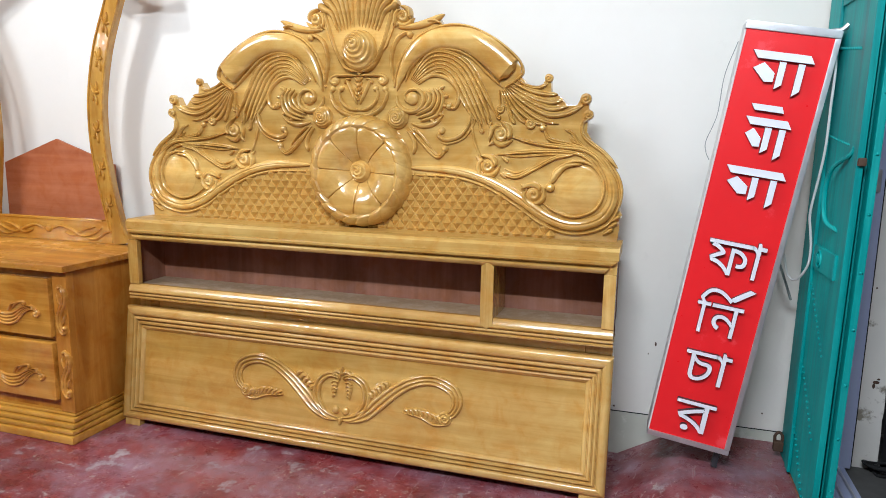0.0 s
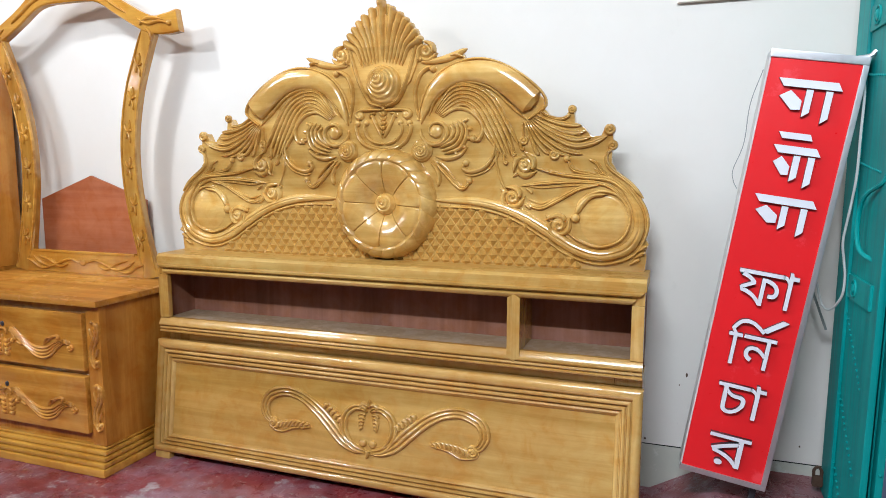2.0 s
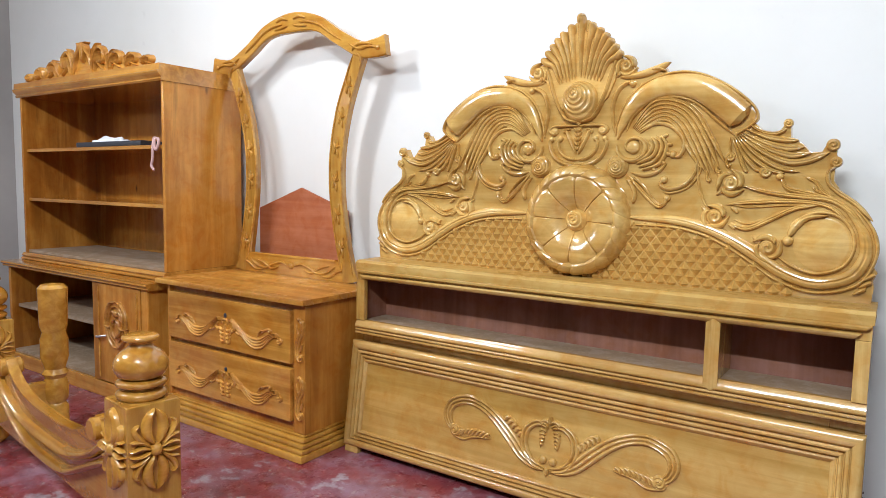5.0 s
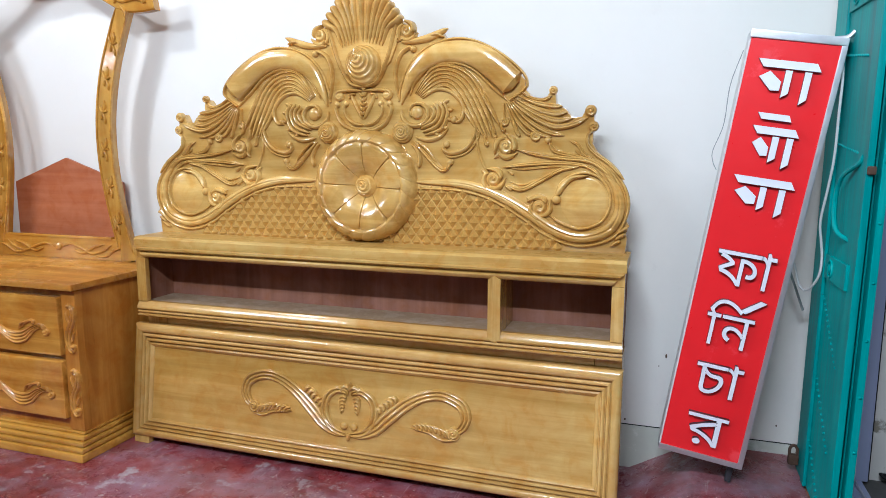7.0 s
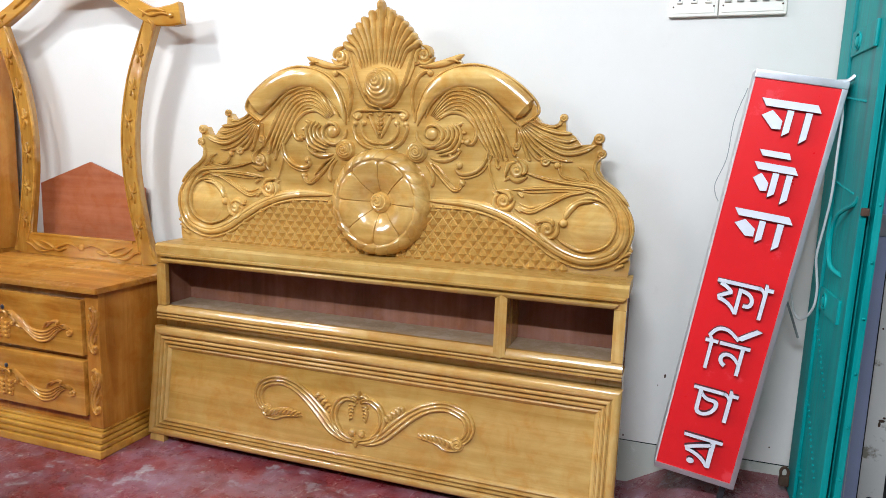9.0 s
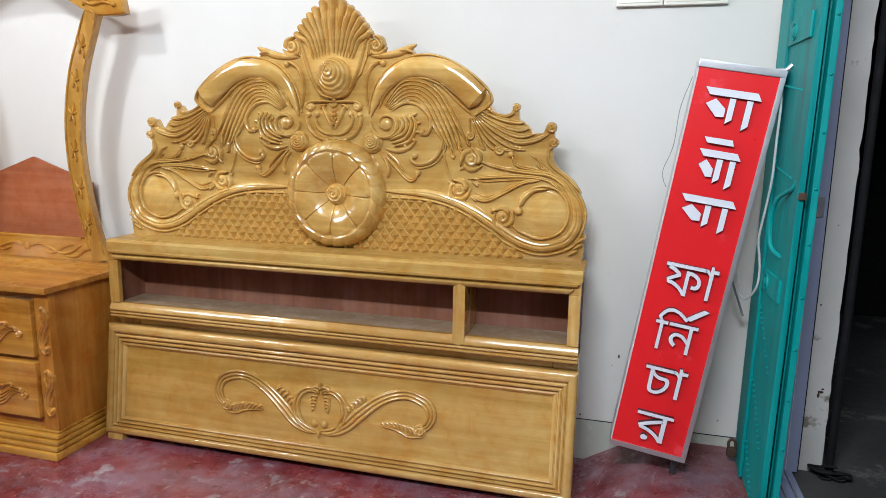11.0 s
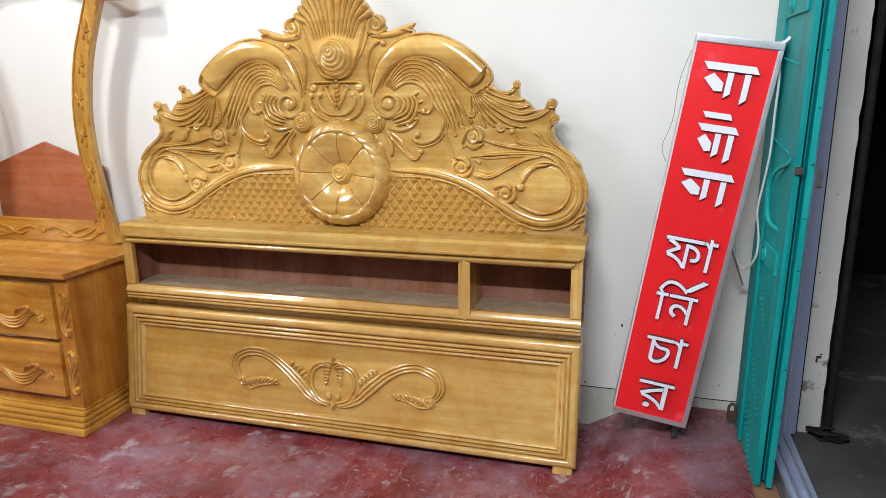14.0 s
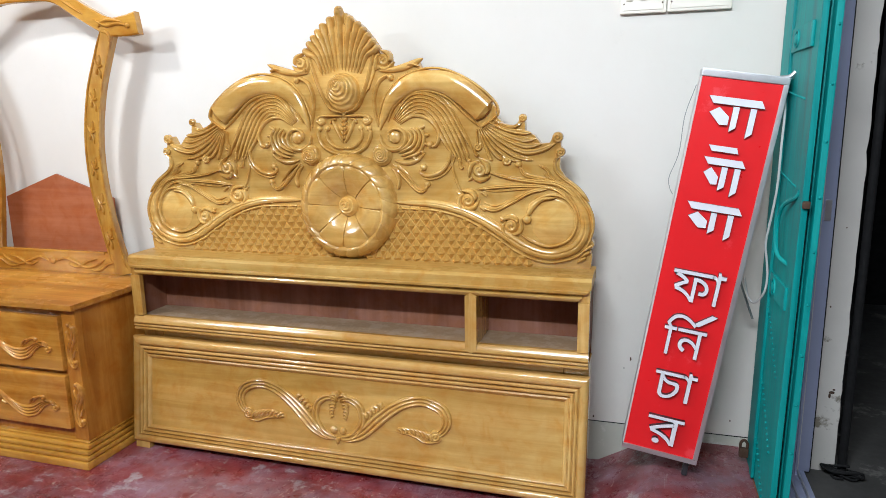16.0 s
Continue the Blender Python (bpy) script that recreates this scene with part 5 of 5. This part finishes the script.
part("loop", pipe(bmesh.new(), [(-2.26, 1.72, 1.366), (-2.20, 1.69, 1.372), (-2.14, 1.672, 1.362), (-2.135, 1.668, 1.335), (-2.15, 1.664, 1.31), (-2.165, 1.664, 1.335), (-2.17, 1.67, 1.362)], 0.008), PINK, ribbon)
part("tail", pipe(bmesh.new(), [(-2.175, 1.680, 1.366), (-2.18, 1.668, 1.35), (-2.182, 1.665, 1.27), (-2.192, 1.664, 1.23), (-2.172, 1.664, 1.205)], 0.007), PINK, ribbon)

# ---- bed in the foreground ----
bed = thing("bed", "golden varnished wooden bed foot with turned carved posts", "bed", pose(-0.757, 0.70, -0.0, 0, 0, -8))


B = 0.078


def bed_post(px, py):
    post = part("post", box(px - B, px + B, py - B, py + B, 0.10, 0.562, 0.010), HONEY_Z, bed, "square post with carved flowers")
    part("cap", lathe([tuple(q) for q in smooth_path([(0.060, 0.562), (0.068, 0.570), (0.070, 0.580), (0.062, 0.588), (0.052, 0.592), (0.056, 0.597), (0.068, 0.603), (0.069, 0.613), (0.060, 0.619), (0.050, 0.622)], 40)], px, py, 44), HONEY, post)
    part("ball", lathe([tuple(q) for q in smooth_path([(0.050, 0.621), (0.064, 0.630), (0.073, 0.646), (0.075, 0.661), (0.069, 0.680), (0.055, 0.697), (0.037, 0.709), (0.031, 0.718), (0.033, 0.724), (0.047, 0.730), (0.051, 0.737), (0.046, 0.745), (0.028, 0.748), (0.010, 0.749)], 56)], px, py, 44), HONEY, post, "turned ball finial")
    part("foot", lathe([(0.04, 0.0), (0.06, 0.02), (0.065, 0.06), (0.05, 0.10)], px, py), HONEY, post)
    for turn in (0, 90):
        bm = dome(bmesh.new(), 0, 0.430, 0.019, 0.021, 0.026, -B, na=20)
        for k in range(4):
            c, d = math.cos(math.pi / 2 * k), math.sin(math.pi / 2 * k)
            if k % 2:
                lobes = [([(0.014, 0.004), (0.050, 0.022), (0.088, 0.020), (0.118, 0.002)], [0.010, 0.030, 0.030, 0.005], 0.018),
                         ([(0.012, 0.014), (0.040, 0.046), (0.066, 0.058), (0.080, 0.046)], [0.008, 0.018, 0.016, 0.005], 0.015)]
            else:
                lobes = [([(0.014, 0.004), (0.040, 0.012), (0.072, 0.008)], [0.008, 0.013, 0.005], 0.018),
                         ([(0.016, 0.010), (0.040, 0.028), (0.070, 0.034)], [0.006, 0.015, 0.006], 0.016)]
            for path, w, h in lobes:
                for side in (1, -1):
                    sweep(bm, [(c * x - d * z * side, 0.430 + d * x + c * z * side) for x, z in path], w, h, -B, n=16)
        part("carved_flower", bm, HONEY, post).matrix_basis = pose(px, py, 0, 0, 0, turn)


bed_post(0, 0)
bed_post(-1.55, 0.0)
half = [(-0.078, 0.12), (-0.078, 0.33), (-0.20, 0.345), (-0.225, 0.40), (-0.26, 0.436), (-0.305, 0.436), (-0.34, 0.40), (-0.42, 0.36), (-0.52, 0.334), (-0.66, 0.322)]
prof = half + [(-1.55 - x, z) for x, z in reversed(half)]
panel = part("foot_panel", slab(prof, -0.02, 0.02, 0.006), HONEY, bed, "shaped foot panel")
for x in (-0.282, -1.268):
    part("scroll", lathe([(0.030, -0.045), (0.037, -0.038), (0.037, 0.038), (0.030, 0.045)], 0, 0), HONEY, panel).matrix_basis = pose(x, 0, 0.400, 90, 0, 0)
for name, run, w in (("panel_edge", [(-0.215, 0.37), (-0.25, 0.345), (-0.31, 0.313), (-0.40, 0.28), (-0.52, 0.25), (-0.66, 0.238)], 0.036), ("panel_swag", [(-0.09, 0.345), (-0.20, 0.315), (-0.28, 0.285), (-0.40, 0.235), (-0.53, 0.185), (-0.66, 0.165)], 0.030)):
    part(name, sweep(bmesh.new(), run + [(-1.55 - x, z) for x, z in reversed(run)], [w], 0.028, -0.02, n=60, ends=False), HONEY, panel)
part("turned_post", lathe([(0.05, 0.0), (0.05, 0.20), (0.038, 0.22), (0.05, 0.24), (0.052, 0.30), (0.040, 0.33), (0.052, 0.35), (0.040, 0.37), (0.055, 0.42), (0.055, 0.50), (0.045, 0.53), (0.055, 0.56), (0.058, 0.72), (0.045, 0.735), (0.01, 0.74)], -1.235, 0.16), HONEY, bed, "turned bed post")
part("side_rail", box(-1.255, -1.215, 0.01, 0.16, 0.20, 0.32, 0.005), HONEY, bed)

# ---- sign box leaning against the gate ----
SA = 8.64
SW, SH = 0.256, 1.328
sign = thing("sign_box", "red sign box with white letters leaning by the door", "sign", pose(1.097, 1.872, 0.241, 0, SA, 0))
part("body", box(0.006, SW - 0.006, 0.004, 0.095, 0.006, SH - 0.006, 0.002), ALU, sign, "aluminium sign casing")
part("face", box(0.005, SW - 0.016, -0.001, 0.006, 0.018, SH - 0.030), SIGN_RED, sign, "glossy red face")
part("edge_strip", box(0.0, SW, -0.006, 0.10, SH - 0.030, SH - 0.006, 0.003), ALU, sign)
part("edge_strip", box(0.0, SW, -0.006, 0.10, 0.0, 0.018, 0.003), ALU, sign)
part("edge_strip", box(SW - 0.016, SW, -0.006, 0.10, 0.018, SH - 0.03, 0.002), ALU, sign)
part("edge_strip", box(0.0, 0.005, 0.002, 0.10, 0.018, SH - 0.03, 0.002), CABLE, sign)
part("foot", box(SW - 0.036, SW - 0.018, 0.03, 0.050, -0.066, 0.002, 0.003), DARK_PLASTIC, sign, "dark iron stub")
part("corner_rod", pipe(bmesh.new(), [(SW - 0.03, 0.01, SH - 0.01), (SW - 0.005, 0.0, SH - 0.004), (SW + 0.008, -0.004, SH + 0.012)], 0.007), ALU, sign)


def put_text(body, x, z, size, sx=1.0, turn=0.0):
    """Cut letters on the face, standing 8 mm proud with a dark edge."""
    c = bpy.data.curves.new("letter", "FONT")
    c.body, c.size, c.extrude = body, size, 0.010
    tmp = bpy.data.objects.new("letter", c)
    scene.collection.objects.link(tmp)
    me = bpy.data.meshes.new_from_object(tmp.evaluated_get(bpy.context.evaluated_depsgraph_get()))
    bpy.data.objects.remove(tmp)
    me.materials.clear()
    me.materials.append(LETTER)
    me.materials.append(DARK_PLASTIC)
    for p in me.polygons:
        p.material_index = 0 if abs(p.normal.z) > 0.5 else 1
    ob = new("letter", me)
    ob.parent = sign
    ob.matrix_basis = pose(x, -0.008, z, 90, 0, 0) @ pose(0, 0, 0, 0, 0, turn) @ Matrix.Diagonal((sx, 1, 1, 1))
    return ob


def plain_shape(name, pts, y0=-0.014):
    ob = part(name, slab(pts, y0, 0.0), LETTER, sign, smooth=False)
    ob.data.materials.append(DARK_PLASTIC)
    for p in ob.data.polygons:
        p.material_index = 0 if abs(p.normal.y) > 0.5 else 1
    return ob


# the shop's name, as plain shapes
for x0, z0, w, h in ((0.036, 1.128, 0.168, 0.114), (0.060, 0.942, 0.128, 0.112), (0.040, 0.800, 0.170, 0.106)):
    plain_shape("plain_bar", [(x0, z0 + h), (x0 + 0.016, z0 + h - 0.022), (x0 + w, z0 + h - 0.022), (x0 + w - 0.014, z0 + h)])
    plain_shape("plain_bar", [(x0 + w * 0.76, z0 + h - 0.026), (x0 + w * 0.76, z0 - 0.004), (x0 + w * 0.76 + 0.018, z0 + 0.012), (x0 + w * 0.76 + 0.018, z0 + h - 0.026)])
    plain_shape("plain_bar", [(x0 + w * 0.46, z0 + h - 0.026), (x0 + w * 0.46, z0 + 0.010), (x0 + w * 0.46 + 0.018, z0 + 0.024), (x0 + w * 0.46 + 0.018, z0 + h - 0.026)])
    plain_shape("plain_bar", [(x0 + w * 0.06, z0 + h * 0.56), (x0 + w * 0.28, z0 + h * 0.24), (x0 + w * 0.42, z0 + h * 0.26), (x0 + w * 0.42, z0 + h * 0.48), (x0 + w * 0.22, z0 + h * 0.72)])
plain_shape("plain_bar", [(0.066, 1.092), (0.078, 1.074), (0.158, 1.074), (0.150, 1.092)])
# the word for furniture
put_text("ফা", 0.047, 0.576, 0.166, 0.88)
put_text("ি", 0.056, 0.382, 0.160, 0.86)
put_text("ন", 0.100, 0.382, 0.160, 0.92)
put_text("চা", 0.060, 0.220, 0.160, 1.0)
put_text("র", 0.068, 0.054, 0.160, 1.22)
plain_shape("letter", [(0.138, 0.500), (0.160, 0.496), (0.212, 0.538), (0.194, 0.543), (0.164, 0.520), (0.150, 0.508)])


# ---- wires by the sign ----
tagged(part("cable", pipe(bmesh.new(), [(1.536, 1.90, 1.475), (1.542, 1.89, 1.41), (1.540, 1.89, 1.302), (1.540, 1.90, 1.182), (1.534, 1.92, 1.086), (1.526, 1.94, 0.989), (1.534, 1.95, 0.93), (1.540, 1.95, 0.877), (1.535, 1.95, 0.819), (1.516, 1.99, 0.77), (1.500, 2.04, 0.775), (1.485, 2.06, 0.84)], 0.0038, 70), CABLE), "white electric cable hanging from the sign box", "cable")
tagged(part("cable", pipe(bmesh.new(), [(1.470, 2.10, 0.90), (1.480, 2.10, 0.815), (1.505, 2.10, 0.743), (1.528, 2.10, 0.68)], 0.0040, 30), GREY_CABLE), "grey cable hanging by the wall", "cable")
tagged(part("wire", pipe(bmesh.new(), [(1.285, 1.96, 1.50), (1.255, 1.97, 1.40), (1.242, 1.96, 1.28), (1.215, 1.955, 1.20), (1.217, 1.955, 1.165), (1.228, 1.955, 1.14)], 0.0013, 40), GREY_CABLE), "thin bent wire behind the sign box", "wire")

# ---- teal steel gate, folded back ----
gate = thing("steel_gate", "teal painted folded steel gate leaf with bolts and handle", "gate")
GX = 1.547
part("leaf", box(GX, GX + 0.018, 1.655, 1.985, SILL + 0.008, 2.24, 0.003), TEAL, gate, "flat steel leaf with weld marks")
part("leaf", box(GX + 0.030, GX + 0.050, 1.690, 2.05, SILL + 0.008, 2.24, 0.003), TEAL, gate)
part("hinge_post", box(GX - 0.004, GX + 0.05, 1.99, 2.10, SILL + 0.002, 2.24, 0.004), TEAL, gate)
# black filler paints the shade in the gap between the two leaves
part("gap_strip", box(GX + 0.0185, GX + 0.0295, 1.700, 1.98, SILL + 0.02, 2.24), BLACK, gate)
part("edge_fold", box(GX - 0.010, GX, 1.94, 1.986, SILL + 0.01, 2.24, 0.002), TEAL, gate)
part("edge_strip", box(GX + 0.034, GX + 0.052, 1.650, 1.690, SILL + 0.008, 2.24, 0.002), TEAL, gate)
for z in (1.62, 0.86):
    pl = part("hinge_plate", box(GX - 0.010, GX, 1.700, 1.925, z - 0.036, z + 0.036, 0.004), TEAL, gate, "riveted hinge plate")
    bm = dome(bmesh.new(), 0, 0, 0.017, 0.017, 0.008, 0, na=20)
    part("rivet", bm, TEAL, pl).matrix_basis = pose(GX - 0.010, 1.855, z, 0, 0, -90)
    ring = [(GX - 0.011, 1.855 + 0.024 * math.cos(k * math.pi / 8), z + 0.024 * math.sin(k * math.pi / 8)) for k in range(17)]
    part("hole_rim", pipe(bmesh.new(), ring, 0.0035, 48), TEAL, pl)
bm = pipe(bmesh.new(), [(GX + 0.002, 1.69, 1.185), (GX - 0.004, 1.705, 1.165), (GX - 0.024, 1.77, 1.13), (GX - 0.028, 1.80, 1.075), (GX - 0.026, 1.80, 1.01), (GX - 0.020, 1.78, 0.975), (GX + 0.004, 1.74, 0.955)], 0.0065, 50)
part("handle", bm, TEAL, gate, "bent bar handle")
part("latch", box(GX + 0.002, GX + 0.022, 1.644, 1.664, 1.138, 1.160, 0.005), RUST, gate, "rusty latch")
stud = None
for k in range(13):
    for y, x in ((1.649, GX + 0.055),):
        if stud is None:
            stud = mesh("bolt", dome(bmesh.new(), 0, 0, 0.005, 0.005, 0.006, 0, nr=4, na=10), TEAL)
        ob = new("bolt", stud)
        ob.parent = gate
        ob.location = (x - 0.012, y + 0.002, 0.24 + 0.155 * k)
weld = None
for line in range(5):
    for k in range(14):
        if weld is None:
            weld = mesh("weld_bead", dome(bmesh.new(), 0, 0, 0.004, 0.005, 0.003, 0, nr=3, na=8), TEAL)
        ob = new("weld_bead", weld)
        ob.parent = gate
        y = 1.94 - 0.016 * k
        z = (0.30, 0.52, 0.77, 1.22, 1.47)[line] - 0.011 * k * (line < 3) - 0.002 * k
        ob.matrix_basis = pose(GX - 0.003, y, z, 0, 0, -90)


def sprung(p):
    """The gate leans outwards, its free edge a little more."""
    return max(0.0, p.z - SILL) * (0.008 + 0.007 * max(0.0, min(1.15, (1.99 - p.y) / 0.30)))


for ob in gate.children_recursive:
    if ob.matrix_basis.translation.length > 0.01:
        ob.location.x += sprung(ob.location)
    else:
        for v in ob.data.vertices:
            v.co.x += sprung(v.co)
lock = thing("padlock", "small dark padlock hanging on the gate by the floor", "padlock")
part("lock_body", box(1.510, 1.5425, 2.045, 2.066, SILL + 0.028, 0.200, 0.007), RUST, lock)
part("shackle", pipe(bmesh.new(), [(1.515, 2.056, 0.196), (1.515, 2.056, 0.218), (1.526, 2.056, 0.230), (1.537, 2.056, 0.218), (1.537, 2.056, 0.196)], 0.005), RUST, lock)

# ---- aluminium door frame and track ----
frame_d = tagged(thing("door_frame", "blue-grey aluminium sliding door frame with floor track", "door frame"), kind="structure")
part("upright", box(1.655, 1.703, 2.030, 2.106, SILL, 2.25, 0.004), FRAME_GREY, frame_d)
part("upright", box(1.708, 1.748, 2.056, 2.106, SILL, 2.25, 0.004), FRAME_GREY, frame_d)
for x in (1.6575, 1.674, 1.692):
    part("rib", box(x, x + 0.006, 2.022, 2.0305, SILL, 2.25, 0.002), FRAME_GREY, frame_d)
part("seal", box(1.703, 1.708, 2.044, 2.104, SILL, 2.25), CABLE, frame_d)
part("gasket", box(1.748, 1.754, 2.070, 2.106, SILL, 2.25), BLACK, frame_d)
part("catch", box(1.716, 1.736, 2.050, 2.058, 1.05, 1.12, 0.002), ALU, frame_d, "small metal catch")
for x0, x1, h in ((1.640, 1.648, 0.010), (1.648, 1.668, 0.002), (1.668, 1.674, 0.012), (1.674, 1.702, 0.003), (1.702, 1.709, 0.012), (1.709, 1.730, 0.002)):
    part("track", box(x0, x1, 0.75, 2.106, SILL - 0.012, SILL + h, 0.0015), FRAME_GREY if h < 0.009 else ALU, frame_d)
# coloured with the near-black that stands for the dark outside
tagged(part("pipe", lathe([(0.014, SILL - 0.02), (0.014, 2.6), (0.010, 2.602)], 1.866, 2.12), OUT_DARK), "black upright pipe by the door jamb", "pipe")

bm = bmesh.new()
for k in range(5):
    turn = [(1.856 + 0.07 * math.cos(a + 1.7 * k) * (0.5 + 0.12 * k), 2.068 + 0.028 * math.sin(a + k), SILL - 0.004 + 0.006 * k + 0.004 * math.sin(3 * a)) for a in np.linspace(0, 4.6, 12)]
    pipe(bm, turn, 0.0045, 40, 6)
tagged(part("wire_coil", bm, OUT_DARK), "tangled black wire on the concrete by the door jamb", "wire")

# ---- switch board ----
for x0, x1, n in ((1.024, 1.184, 3), (1.186, 1.399, 5)):
    sw = thing("switch_board", "ivory plastic switch board on the wall", "switch board", group="switch boards")
    part("base", box(x0, x1, WY - 0.022, WY, 1.763, 1.92, 0.005), PLASTIC, sw)
    part("rim", box(x0 + 0.01, x1 - 0.01, WY - 0.025, WY - 0.018, 1.773, 1.91, 0.003), PLASTIC, sw)
    for k in range(n):
        xc = x0 + (x1 - x0) * (k + 0.7) / (n + 0.4)
        s = part("switch", box(xc - 0.011, xc + 0.011, WY - 0.034, WY - 0.022, 1.806, 1.846, 0.003), GREY_PLASTIC if n == 5 else PLASTIC, sw)
        part("mark", box(xc - 0.004, xc + 0.004, WY - 0.0355, WY - 0.033, 1.813, 1.819), DARK_PLASTIC, s)
    for xc in (x0 + 0.014, x1 - 0.014):
        part("screw", dome(bmesh.new(), xc, 1.796, 0.004, 0.004, 0.003, WY - 0.025, nr=3, na=10), RUST, sw)

# ---- small marks on the wall ----
for x, z, w, h in ((1.112, 0.452, 0.005, 0.012), (1.088, 0.412, 0.003, 0.004), (0.975, 0.192, 0.005, 0.006), (1.492, 0.235, 0.004, 0.005)):
    bm = dome(bmesh.new(), x, z, w, h, 0.0012, WY, nr=3, na=9)
    tagged(part("wall_mark", bm, RUST), "small dark chip in the wall paint", "mark", kind="structure")

for x, z, w, h in ((1.806, 0.425, 0.014, 0.008), (1.800, 0.412, 0.006, 0.014), (1.812, 0.436, 0.007, 0.005), (1.775, 0.74, 0.004, 0.005), (1.80, 1.02, 0.003, 0.004)):
    bm = dome(bmesh.new(), x, z, w, h, 0.0012, 2.107, nr=3, na=9)
    tagged(part("wall_mark", bm, RUST), "dark stain on the plaster jamb", "mark", kind="structure")
